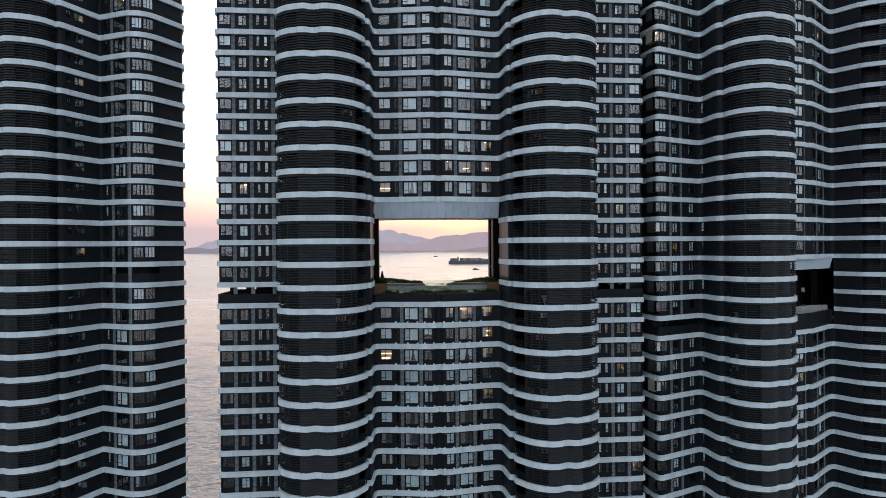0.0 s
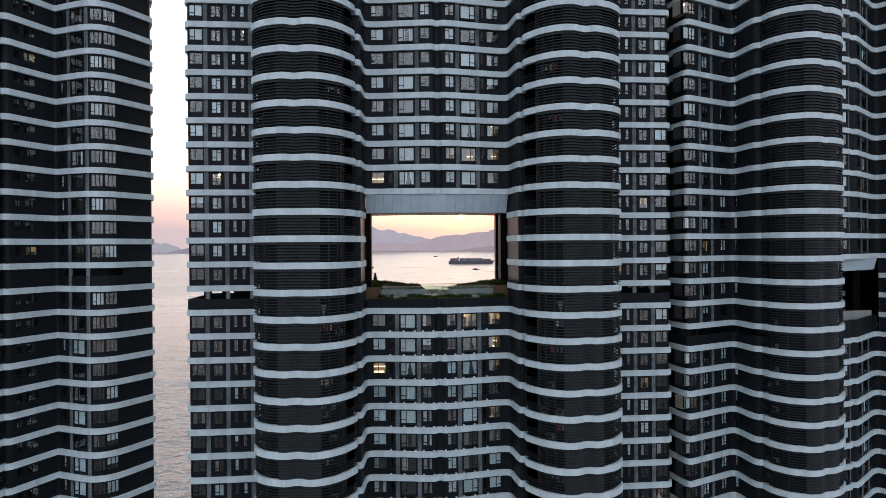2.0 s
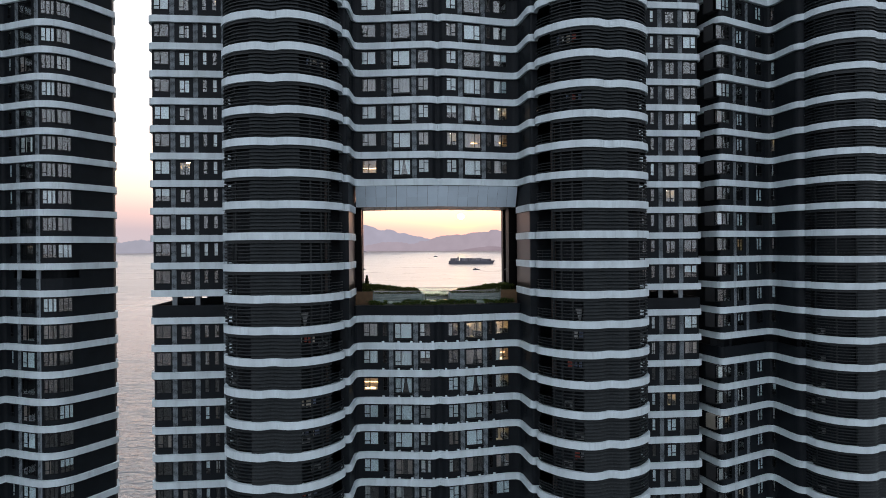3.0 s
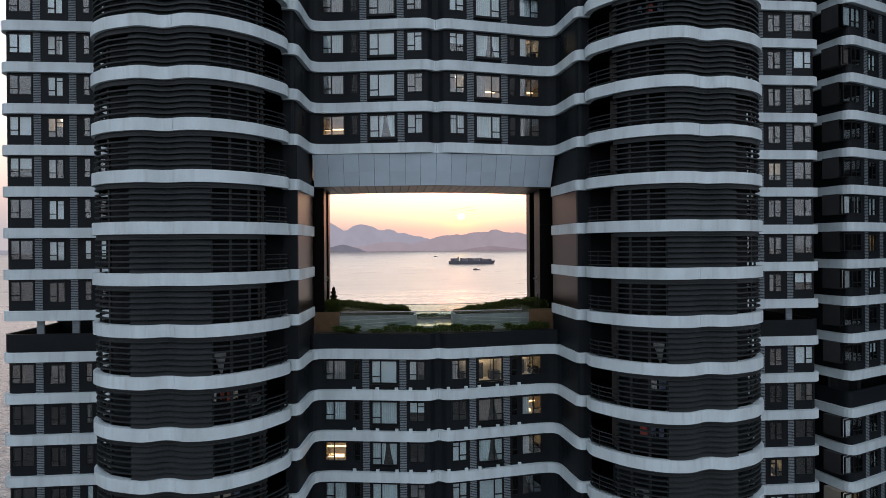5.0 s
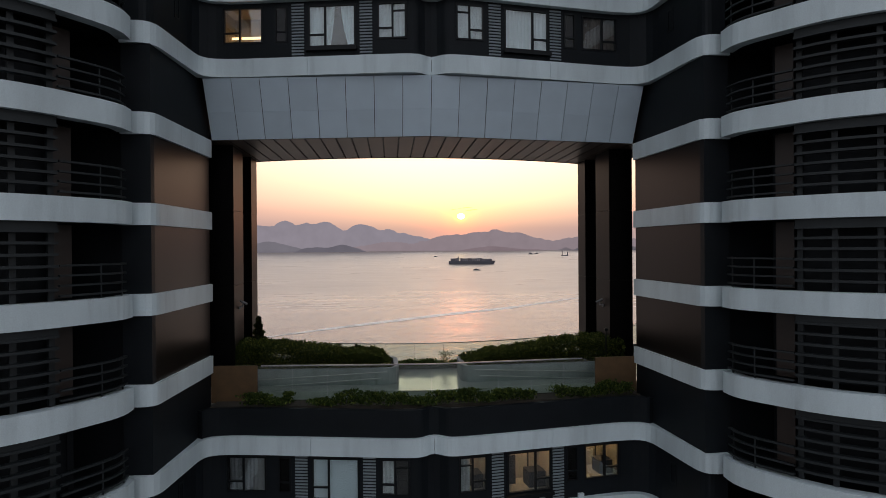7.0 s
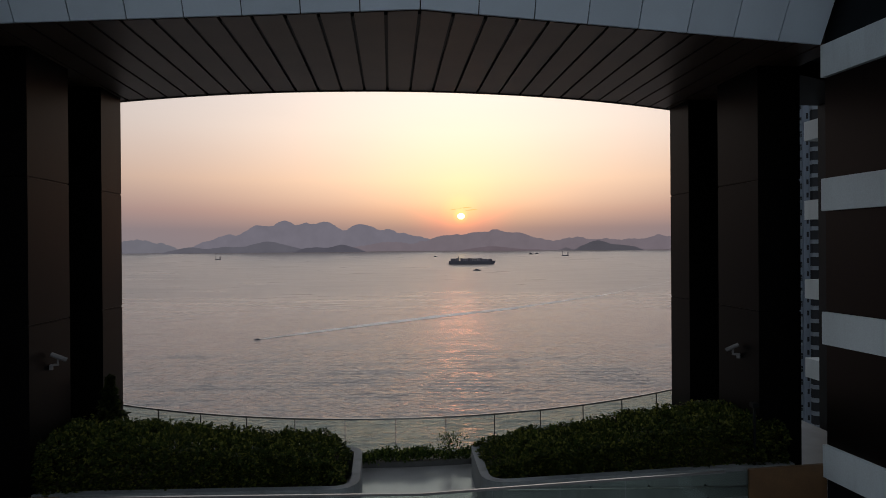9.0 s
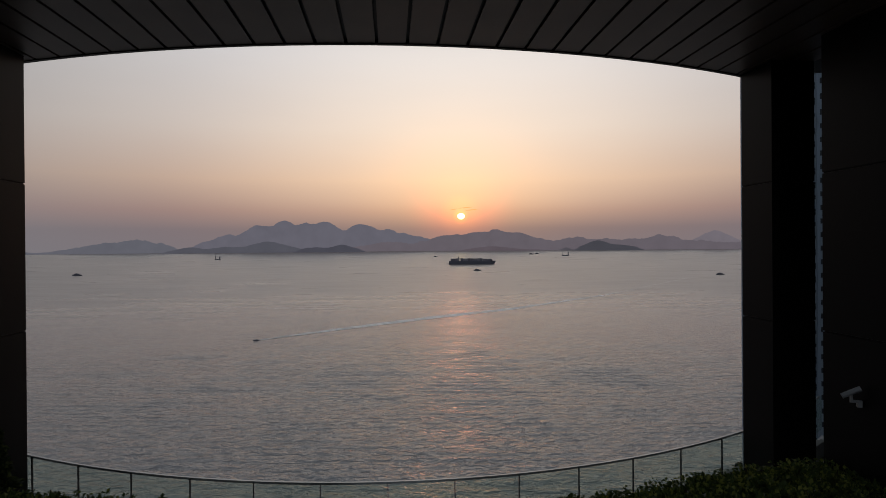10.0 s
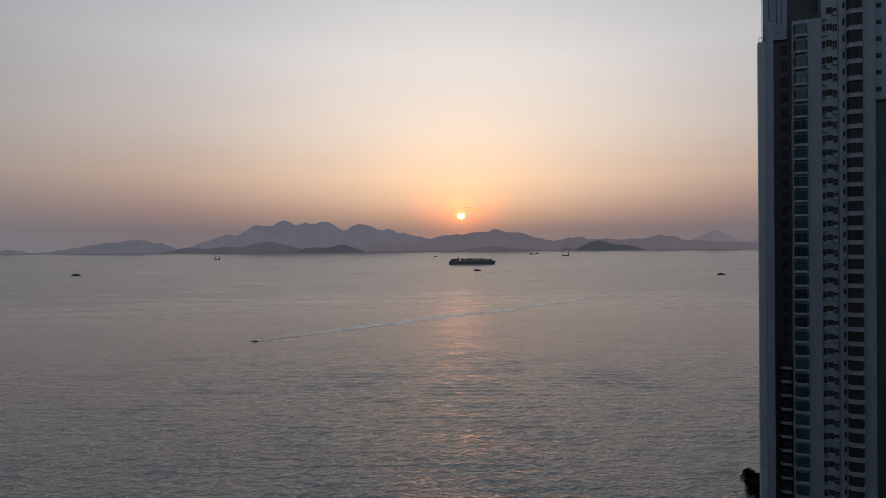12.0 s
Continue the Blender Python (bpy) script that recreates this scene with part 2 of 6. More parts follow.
class Soup:
    """Boxes and ribbons gathered into one mesh."""

    def __init__(self):
        self.v, self.f = [], []

    def box(self, x0, x1, y0, y1, z0, z1, m=None):
        n = len(self.v)
        pts = [Vector((x, y, z)) for z in (z0, z1) for x, y in ((x0, y0), (x1, y0), (x1, y1), (x0, y1))]
        self.v += [m @ p for p in pts] if m is not None else pts
        self.f += [tuple(n + i for i in q) for q in ((3, 2, 1, 0), (4, 5, 6, 7), (0, 1, 5, 4), (1, 2, 6, 5), (2, 3, 7, 6), (3, 0, 4, 7))]
        return self

    def hexa(self, low, high):
        """low, high: four points each, counter-clockwise from above."""
        n = len(self.v)
        self.v += [Vector(p) for p in low] + [Vector(p) for p in high]
        self.f += [tuple(n + i for i in q) for q in ((3, 2, 1, 0), (4, 5, 6, 7), (0, 1, 5, 4), (1, 2, 6, 5), (2, 3, 7, 6), (3, 0, 4, 7))]
        return self

    def ribbon(self, path, depth, z0, z1, out=0.0):
        """A wall along path, from out metres before it to depth behind it (the left side)."""
        a, b = offset(path, -out), offset(path, depth)
        n, k = len(self.v), len(path)
        for p, q in zip(a, b):
            self.v += [(p[0], p[1], z0), (p[0], p[1], z1), (q[0], q[1], z1), (q[0], q[1], z0)]
        for i in range(k - 1):
            o = n + 4 * i
            for j in range(4):
                self.f.append((o + j, o + 4 + j, o + 4 + (j + 1) % 4, o + (j + 1) % 4))
        e = n + 4 * (k - 1)
        self.f += [(n, n + 1, n + 2, n + 3), (e + 3, e + 2, e + 1, e)]
        return self

    def mesh(self, name):
        return raw(name, self.v, self.f)


def offset(path, d):
    out = []
    for i, p in enumerate(path):
        a, b = path[max(i - 1, 0)], path[min(i + 1, len(path) - 1)]
        t1 = Vector((p[0] - a[0], p[1] - a[1])) if i else None
        t2 = Vector((b[0] - p[0], b[1] - p[1])) if i < len(path) - 1 else None
        t1, t2 = t1 or t2, t2 or t1
        t1.normalize(), t2.normalize()
        n1, n2 = Vector((-t1.y, t1.x)), Vector((-t2.y, t2.x))
        n = (n1 + n2) / max(1 + n1.dot(n2), 0.5)
        out.append((p[0] + n.x * d, p[1] + n.y * d))
    return out


def rounded(pts, r=0.6, n=4):
    """The path with its corners rounded off; r may name each corner's own reach."""
    out = [tuple(pts[0])]
    reach = r if isinstance(r, tuple) else (r,) * (len(pts) - 2)
    for a, p, b, r in zip(pts, pts[1:], pts[2:], reach):
        a, p, b = Vector(a), Vector(p), Vector(b)
        d1, d2 = min(r, (a - p).length * 0.48), min(r, (b - p).length * 0.48)
        s, e = p + (a - p).normalized() * d1, p + (b - p).normalized() * d2
        for i in range(n + 1):
            t = i / n
            out.append(tuple(s * (1 - t) ** 2 + p * (2 * t * (1 - t)) + e * t * t))
    return out + [tuple(pts[-1])]


def mirror(pts):
    return [(-x, y) for x, y in reversed(pts)]


def placed(pts, cx, cy, deg):
    c, s = math.cos(radians(deg)), math.sin(radians(deg))
    return [(cx + x * c - y * s, cy + x * s + y * c) for x, y in pts]


def along(path, s):
    """The point, and the direction, s metres along a path."""
    for a, b in zip(path, path[1:]):
        a, b = Vector(a), Vector(b)
        d = (b - a).length
        if s <= d or b == Vector(path[-1]):
            t = (b - a) / d
            return a + t * s, t
        s -= d


def length(path):
    return sum((Vector(b) - Vector(a)).length for a, b in zip(path, path[1:]))


def cut(path, s0, s1):
    """The stretch of a path from s0 to s1 metres."""
    pts, s = [tuple(along(path, s0)[0])], 0.0
    for a, b in zip(path, path[1:]):
        s += (Vector(b) - Vector(a)).length
        if s0 + 1e-4 < s < s1 - 1e-4:
            pts.append(tuple(b))
    return pts + [tuple(along(path, s1)[0])]


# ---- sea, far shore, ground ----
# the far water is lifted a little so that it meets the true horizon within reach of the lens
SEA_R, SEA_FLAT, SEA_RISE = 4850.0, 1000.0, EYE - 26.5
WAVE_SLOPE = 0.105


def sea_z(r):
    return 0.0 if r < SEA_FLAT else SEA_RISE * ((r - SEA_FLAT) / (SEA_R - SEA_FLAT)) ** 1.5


def wave_field(x, y, r):
    """Height of the sea at many points: short crests that run in to the shore, with finer chop between them."""
    rng = np.random.default_rng(11)
    z = np.zeros_like(x)
    for count, low, high, slope, spread in ((12, 8.5, 12.0, WAVE_SLOPE * 1.05, 0.05), (26, 5.0, 8.5, WAVE_SLOPE * 0.55, 0.16), (26, 2.8, 5.0, WAVE_SLOPE * 0.5, 0.3)):
        for _ in range(count):
            k = 2 * math.pi / math.exp(rng.uniform(math.log(low), math.log(high)))
            a = rng.normal(0.10, spread)
            z += slope * math.sqrt(2 / count) / k * np.sin(k * (x * math.sin(a) + y * math.cos(a)) + rng.uniform(0, 6.283))
    return z * np.clip((r - 200) / 40, 0, 1) * np.clip((1000 - r) / 500, 0, 1)


def make_sea():
    """One sheet round the shore, finely waved in the quarter that lies open to the west."""
    radii = [1.0, 60.0, 150.0, 200.0]
    while radii[-1] < 995:
        radii.append(radii[-1] * 1.0042)
    radii += [1150, 1350, 1600, 1900, 2250, 2650, 3100, 3550, 4000, 4450, SEA_R]
    turns = list(np.arange(-36.0, 50.0, 0.15)) + list(np.arange(50.0, 324.0, 4.0))
    n, rings = len(turns), len(radii)
    az = np.radians(np.array(turns))[None, :]
    r = np.array(radii)[:, None]
    x, y = r * np.sin(az), -40 + r * np.cos(az)
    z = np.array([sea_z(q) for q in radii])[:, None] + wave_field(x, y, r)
    co = np.stack([x, y, z], axis=-1).reshape(-1, 3)
    j, i = np.meshgrid(np.arange(rings - 1), np.arange(n), indexing="ij")
    k = (i + 1) % n
    quads = np.stack([j * n + k, (j + 1) * n + k, (j + 1) * n + i, j * n + i], axis=-1).reshape(-1, 4)
    mesh = bpy.data.meshes.new("water")
    mesh.vertices.add(len(co))
    mesh.vertices.foreach_set("co", co.ravel())
    mesh.loops.add(quads.size)
    mesh.loops.foreach_set("vertex_index", quads.ravel())
    mesh.polygons.add(len(quads))
    mesh.polygons.foreach_set("loop_start", np.arange(0, quads.size, 4))
    mesh.update(calc_edges=True)
    mesh.shade_smooth()
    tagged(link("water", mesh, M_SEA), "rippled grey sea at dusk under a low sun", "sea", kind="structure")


make_sea()


def far_point(az, r, z):
    return (r * math.sin(az), -40 + r * math.cos(az), z)


def px_az(px):
    """Direction of a far thing by its place across the view."""
    return radians(5.0) + math.atan((px - 784) / 1059.5)


def far_height(px_up, r, az):
    return px_up / 1059.5 * r * math.cos(az - radians(5))


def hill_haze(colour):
    """Far slopes, self-glowing: evening haze is the emitted colour, spurs and gullies barely told apart."""
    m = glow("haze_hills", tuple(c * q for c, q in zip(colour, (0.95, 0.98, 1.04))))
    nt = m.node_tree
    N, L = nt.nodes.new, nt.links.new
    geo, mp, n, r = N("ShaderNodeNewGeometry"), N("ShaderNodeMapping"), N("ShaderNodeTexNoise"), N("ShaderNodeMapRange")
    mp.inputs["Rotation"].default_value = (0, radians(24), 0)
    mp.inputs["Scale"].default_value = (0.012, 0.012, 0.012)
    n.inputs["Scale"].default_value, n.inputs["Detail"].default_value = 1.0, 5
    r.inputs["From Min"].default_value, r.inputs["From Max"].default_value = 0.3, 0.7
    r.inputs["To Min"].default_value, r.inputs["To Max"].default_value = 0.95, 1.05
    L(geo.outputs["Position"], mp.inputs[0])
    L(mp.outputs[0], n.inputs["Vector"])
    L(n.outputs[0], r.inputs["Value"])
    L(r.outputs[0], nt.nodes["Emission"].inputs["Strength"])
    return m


def range_of_hills(label, colour, r, a0, a1, peaks, base=0, rough=2.6):
    """A ridge: peaks (across, height, width) melt into one skyline."""
    n = int((a1 - a0) / 2)
    v, f = [], []
    for i in range(n + 1):
        px = a0 + (a1 - a0) * i / n
        h = max(base, sum((p * math.exp(-abs((px - c) / w) ** 1.6)) ** 5 for c, p, w in peaks) ** 0.2)
        edge = min(1, (px - a0) / 14, (a1 - px) / 14)
        h = max(0, (h + rough * noise.fractal((px * 0.06, r, 0), 0.8, 2, 5) * min(1, h / 20 + 0.2)) * max(edge, 0))
        az = px_az(px)
        z0 = sea_z(r)
        v += [far_point(az, r, z0 - 4), far_point(az, r + 8, z0 + far_height(h * 0.6, r, az)), far_point(az, r + 20, z0 + far_height(h, r, az)),
              far_point(az, r + 60, z0 - 4)]
    for i in range(n):
        for j in range(3):
            f.append((4 * i + j, 4 * i + 4 + j, 4 * i + 5 + j, 4 * i + 1 + j))
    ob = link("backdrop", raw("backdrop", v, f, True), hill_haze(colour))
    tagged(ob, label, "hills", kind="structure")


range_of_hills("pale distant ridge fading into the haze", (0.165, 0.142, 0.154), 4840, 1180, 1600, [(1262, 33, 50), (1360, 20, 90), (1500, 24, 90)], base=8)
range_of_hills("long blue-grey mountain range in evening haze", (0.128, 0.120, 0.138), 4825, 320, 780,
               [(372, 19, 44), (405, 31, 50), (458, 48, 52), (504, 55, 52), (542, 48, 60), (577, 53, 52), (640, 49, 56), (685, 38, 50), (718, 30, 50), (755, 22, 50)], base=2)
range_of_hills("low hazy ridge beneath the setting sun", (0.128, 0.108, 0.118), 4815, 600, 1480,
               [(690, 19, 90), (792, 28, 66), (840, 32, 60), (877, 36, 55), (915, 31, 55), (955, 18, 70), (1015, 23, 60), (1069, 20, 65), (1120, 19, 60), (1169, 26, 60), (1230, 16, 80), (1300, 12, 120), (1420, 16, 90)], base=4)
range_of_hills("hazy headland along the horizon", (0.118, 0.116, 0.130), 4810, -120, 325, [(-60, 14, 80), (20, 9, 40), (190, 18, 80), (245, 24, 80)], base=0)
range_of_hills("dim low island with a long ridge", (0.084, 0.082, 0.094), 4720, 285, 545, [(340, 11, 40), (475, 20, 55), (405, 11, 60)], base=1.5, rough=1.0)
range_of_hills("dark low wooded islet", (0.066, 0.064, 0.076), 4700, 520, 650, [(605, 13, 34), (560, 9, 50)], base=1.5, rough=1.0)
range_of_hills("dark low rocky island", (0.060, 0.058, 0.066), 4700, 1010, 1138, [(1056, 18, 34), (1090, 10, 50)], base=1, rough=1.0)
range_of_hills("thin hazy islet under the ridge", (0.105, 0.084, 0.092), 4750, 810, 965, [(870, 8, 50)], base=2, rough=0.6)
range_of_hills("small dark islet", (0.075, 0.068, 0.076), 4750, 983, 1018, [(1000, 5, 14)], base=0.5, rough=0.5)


def make_sun_disc():
    bm = bmesh.new()
    bmesh.ops.create_circle(bm, cap_ends=True, segments=32, radius=30)
    bmesh.ops.scale(bm, vec=(1, 0.82, 1), verts=bm.verts)
    m = look(Vector((0, -40, EYE)) + SUN_DIR * 4780, (0, -40, EYE))
    ob = part("sun_disc", bm, glow("sun_glow", (1.0, 0.70, 0.22), 5.0), None, m=m)
    tagged(ob, "glowing orange sun low over the ridge", "sun", kind="structure")
    ob.visible_shadow = False


make_sun_disc()


def sun_clouds():
    """Thin strips of cloud over the sun; their sunlit orange is given as glow."""
    v, f = [], []
    for px, up, w, h in ((834, 65.5, 12, 0.8), (824, 69.5, 15, 0.6), (802, 66.5, 7, 0.6)):
        n = len(v)
        for i in range(9):
            u = i / 4 - 1
            az = px_az(px + u * w)
            for d in (-1, 1):
                z = EYE + far_height(up + u * 1.2 + d * h * (1 - u * u), 4775, az)
                v.append(far_point(az, 4775, z))
        f += [(n + 2 * i, n + 2 * i + 2, n + 2 * i + 3, n + 2 * i + 1) for i in range(8)]
    ob = link("cloud", raw("cloud", v, f), glow("lit_cloud", (1.0, 0.50, 0.17), 0.95))
    tagged(ob, "thin orange wisps of cloud beside the sun", "cloud", kind="structure")
    ob.visible_shadow = False


sun_clouds()


def leaves(name, count, where, size, rng, droop=0.5):
    """Leaves as small folded blades; where(rng) gives a point and an outward direction."""
    v, f = [], []
    for _ in range(count):
        p, d = where(rng)
        d = (Vector(d) + Vector((rng.uniform(-1, 1), rng.uniform(-1, 1), rng.uniform(-0.6, 0.9)))).normalized()
        side = d.cross(Vector((rng.uniform(-1, 1), rng.uniform(-1, 1), 1))).normalized()
        up = side.cross(d).normalized()
        s = size * rng.uniform(0.6, 1.35)
        n = len(v)
        v += [p - d * s * 0.1, p + d * s * 0.5 + side * s * 0.4 + up * s * 0.06, p + d * s - up * s * droop * 0.3, p + d * s * 0.5 - side * s * 0.4 + up * s * 0.06]
        f.append((n, n + 1, n + 2, n + 3))
    return raw(name, v, f)


# ---- windows and their rooms ----
M_BLIND = material("window_blind", (0.66, 0.75, 0.77), 0.8, grain=0.10, scale=3.0, spread=0.22)
M_DRAPE = material("curtain_cloth", (0.56, 0.58, 0.57), 0.9, grain=0.2, scale=5.0, spread=0.4)
M_TAN = material("brown_curtain", (0.27, 0.215, 0.19), 0.9, grain=0.25, scale=5.0, spread=0.35)
M_SHEER = material("pale_curtain", (0.60, 0.69, 0.71), 0.9, grain=0.12, scale=5.0, spread=0.15)
M_GREY = material("grey_curtain", (0.25, 0.25, 0.25), 0.9, grain=0.2, scale=5.0, spread=0.2)
# darkness of unlit rooms is put into M_ROOM; lit rooms take paler M_HOME
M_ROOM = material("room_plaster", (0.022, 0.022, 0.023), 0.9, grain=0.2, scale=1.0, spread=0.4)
M_HOME = material("cream_plaster", (0.26, 0.23, 0.185), 0.9, grain=0.15, scale=1.5)
M_DIM = glow("dim_lamp", (1.0, 0.76, 0.50), 11.0)
M_LAMP = glow("warm_lamp", (1.0, 0.70, 0.40), 15.0)
M_AC = material("white_casing", (0.15, 0.16, 0.16), 0.5, grain=0.15, scale=4.0)
M_TREE = material("tree_leaf", (0.010, 0.013, 0.009), 0.7, grain=0.5, scale=1.0, spec=0.1)
M_SOIL = material("soil", (0.05, 0.04, 0.03), 0.95, grain=0.4)

# kind: width, height, mullion places (shares of the width), panes that have a low transom
WINDOW_KINDS = {"casement": (1.68, 1.5, (0.42,), (0,)), "slit": (0.55, 1.5, (), (0,)), "wide": (2.15, 1.85, (0.4,), (0,)), "high": (1.5, 1.15, (0.45,), (0,)), "peep": (0.75, 1.15, (0.5,), (0, 1)),
                "corner": (1.45, 1.6, (0.36, 0.7), (0,)), "large": (2.0, 1.75, (0.36,), (0,)), "pair": (1.2, 1.5, (0.52,), (0,)),
                "casement_r": (1.68, 1.5, (0.58,), (1,)), "large_r": (2.0, 1.75, (0.64,), (1,)), "pair_r": (1.2, 1.5, (0.48,), (1,)),
                "triple": (2.2, 1.5, (0.45, 0.72), (1, 2)), "tiny": (0.42, 0.9, (), ())}
WINDOW_MESHES = {}


def lattice(name, x0, x1, z0, z1, holes, y0, y1, stops=()):
    """A flat frame with rectangular holes, in one piece."""
    xs = sorted({round(v, 5) for hole in holes for v in hole[:2]} | {round(x0, 5), round(x1, 5)} | {round(v, 5) for v in stops})
    zs = sorted({round(v, 5) for hole in holes for v in hole[2:]} | {round(z0, 5), round(z1, 5)})
    nx, nz = len(xs), len(zs)
    v = [(x, y, z) for y in (y0, y1) for z in zs for x in xs]
    at = lambda i, j, b: b * nx * nz + j * nx + i
    solid = {}
    for i in range(nx - 1):
        for j in range(nz - 1):
            cx, cz = (xs[i] + xs[i + 1]) / 2, (zs[j] + zs[j + 1]) / 2
            solid[i, j] = not any(a < cx < b and c < cz < d for a, b, c, d in holes)
    f = []
    for (i, j), full in solid.items():
        if not full:
            continue
        f += [(at(i, j, 0), at(i + 1, j, 0), at(i + 1, j + 1, 0), at(i, j + 1, 0)), (at(i, j + 1, 1), at(i + 1, j + 1, 1), at(i + 1, j, 1), at(i, j, 1))]
        for di, dj, a, b in ((-1, 0, (i, j + 1), (i, j)), (1, 0, (i + 1, j), (i + 1, j + 1)), (0, -1, (i, j), (i + 1, j)), (0, 1, (i + 1, j + 1), (i, j + 1))):
            if not solid.get((i + di, j + dj), False):
                f.append((at(*b, 0), at(*a, 0), at(*a, 1), at(*b, 1)))
    used = sorted({k for q in f for k in q})
    back = {k: n for n, k in enumerate(used)}
    return raw(name, [v[k] for k in used], [tuple(back[k] for k in q) for q in f])


def window_meshes(kind):
    if kind in WINDOW_MESHES:
        return WINDOW_MESHES[kind]
    w, h, mullions, low = WINDOW_KINDS[kind]
    t = 0.07
    edges = [-w / 2] + [-w / 2 + w * m for m in mullions] + [w / 2]
    panes = []
    for i, (x0, x1) in enumerate(zip(edges, edges[1:])):
        x0 += t if i == 0 else t / 2
        x1 -= t if i == len(edges) - 2 else t / 2
        if i in low:
            panes += [(x0, x1, t, h * 0.3 - 0.03), (x0, x1, h * 0.3 + 0.03, h - t)]
        elif kind in ("pair", "pair_r"):
            panes += [(x0, x1, t, h * 0.76 - 0.02), (x0, x1, h * 0.76 + 0.02, h - t)]
        else:
            panes.append((x0, x1, t, h - t))
    frame_mesh = lattice("window", -w / 2, w / 2, 0, h, panes, -0.03, 0.09)
    pane_meshes = [Soup().box(x0, x1, 0.02, 0.032, z0, z1).mesh("pane") for x0, x1, z0, z1 in panes]
    allp = Soup()
    for x0, x1, z0, z1 in panes:
        allp.box(x0, x1, 0.02, 0.032, z0, z1)
    room = raw("room", [(x, y, z) for z in (-0.05, h + 0.15) for x, y in ((-w / 2 - 0.2, 0.215), (w / 2 + 0.2, 0.215), (w / 2 + 0.2, 1.7), (-w / 2 - 0.2, 1.7))],
               [(0, 1, 2, 3), (7, 6, 5, 4), (1, 5, 6, 2), (2, 6, 7, 3), (3, 7, 4, 0)])
    blind = Soup().box(-w / 2 + 0.03, w / 2 - 0.03, 0.10, 0.11, 0.04, h - 0.03).mesh("blind")
    half = Soup().box(-w / 2 + 0.03, w / 2 - 0.03, 0.10, 0.11, h * 0.45, h - 0.03).mesh("blind")
    def cloth(x0, x1, tie=0.0):
        """Hanging folds; tie draws the hem towards x0."""
        n = max(6, int(abs(x1 - x0) / 0.04))
        v = []
        for i in range(n + 1):
            x = x0 + (x1 - x0) * i / n
            y = 0.2 + 0.035 * math.sin(x * 38) + 0.02 * math.sin(x * 13)
            for share in (1.0, 0.7, 0.35, 0.0):
                q = x0 + (x - x0) * (1 - tie * (1 - share) ** 1.5)
                v.append((q, y, 0.02 + (h - 0.02) * share))
        return raw("curtain", v, [(4 * i + j, 4 * i + j + 1, 4 * i + j + 5, 4 * i + j + 4) for i in range(n) for j in range(3)], True)
    left, right = -w / 2 + 0.03, w / 2 - 0.03
    drapes = {"left": cloth(left, -w / 2 + 0.42 * w), "right": cloth(right, w / 2 - 0.3 * w), "shut": cloth(left, right),
              "tied_left": cloth(left, left + 0.52 * w, 0.2), "tied_right": cloth(right, right - 0.32 * w, 0.5)}
    lamp = Soup().box(-w * 0.16, w * 0.16, 1.15, 1.45, h + 0.04, h + 0.1).mesh("room_lamp")
    chest = Soup().box(-w * 0.5, -w * 0.1, 1.1, 1.6, -0.04, h * 0.7).box(w * 0.1, w * 0.48, 0.5, 1.2, -0.04, h * 0.36).box(w * 0.2, w * 0.23, 1.2, 1.25, h * 0.3, h * 0.8).mesh("cupboard")
    strip = Soup().box(-w * 0.6, w * 0.5, 1.3, 1.36, h * 0.44, h * 0.5).box(-w * 0.5, w * 0.2, 1.0, 1.2, -0.04, h * 0.1).mesh("room_lamp")
    WINDOW_MESHES[kind] = frame_mesh, pane_meshes, allp.mesh("glazing"), room, blind, half, drapes, lamp, chest, strip
    return WINDOW_MESHES[kind]


RNG = random.Random(7)
CURTAINS = {"sheer": M_SHEER, "grey": M_GREY, "brown": M_TAN}
M_STRIP = glow("warm_strip", (1.0, 0.60, 0.28), 1.7)


def window(tower, kind, place, turn, fine, lit=None, cover=None, stretch=1.0, pale=0.0):
    frame_mesh, panes, glazing, room, blind, half, drapes, lamp, chest, strip = window_meshes(kind)
    w = link("window", frame_mesh, M_FRAME, tower, m=Matrix.Translation(place) @ Matrix.Rotation(turn, 4, "Z") @ Matrix.Diagonal((1, 1, stretch, 1)))
    if fine:
        for p in panes:
            link("pane", p, M_SMOKE if kind == "slit" else M_PANE, w)
    else:
        link("pane", glazing, M_PANE, w)
    r = RNG.random() * (1 - pale)
    cover = cover or ("blind" if r < 0.30 else "half" if r < 0.35 else "both" if r < 0.45 else "one" if r < 0.65 else "none")
    lit = RNG.random() < 0.035 if lit is None else lit
    if lit:
        room = room.copy()
        room.materials.clear()
        lamp = lamp.copy()
        lamp.materials.clear()
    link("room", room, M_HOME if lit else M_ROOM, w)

    def hang(which, mat):
        mesh = drapes[which].copy()
        mesh.materials.clear()
        link("curtain", mesh, mat, w)
    if cover == "blind" and not lit:
        link("blind", blind, M_BLIND, w)
    elif cover == "half":
        link("blind", half, M_BLIND, w)
    elif cover in ("both", "one"):
        mat = M_TAN if RNG.random() < 0.4 else M_DRAPE
        hang("left", mat)
        if cover == "both":
            hang("right", mat)
    elif cover in CURTAINS:
        hang("shut", CURTAINS[cover])
    elif cover and cover.startswith("tied"):
        for side in ("tied_left", "tied_right"):
            hang(side, M_TAN if cover == "tied_brown" else M_SHEER)
    if lit:
        if lit == "low":
            link("room_lamp", strip, M_STRIP, w, "glowing warm wall and table lamps")
        else:
            link("room_lamp", lamp, M_LAMP if cover == "none" else M_DIM, w, "glowing warm ceiling lamp")
        if lit != "low":
            link("cupboard", chest, M_ROOM, w)
    return w


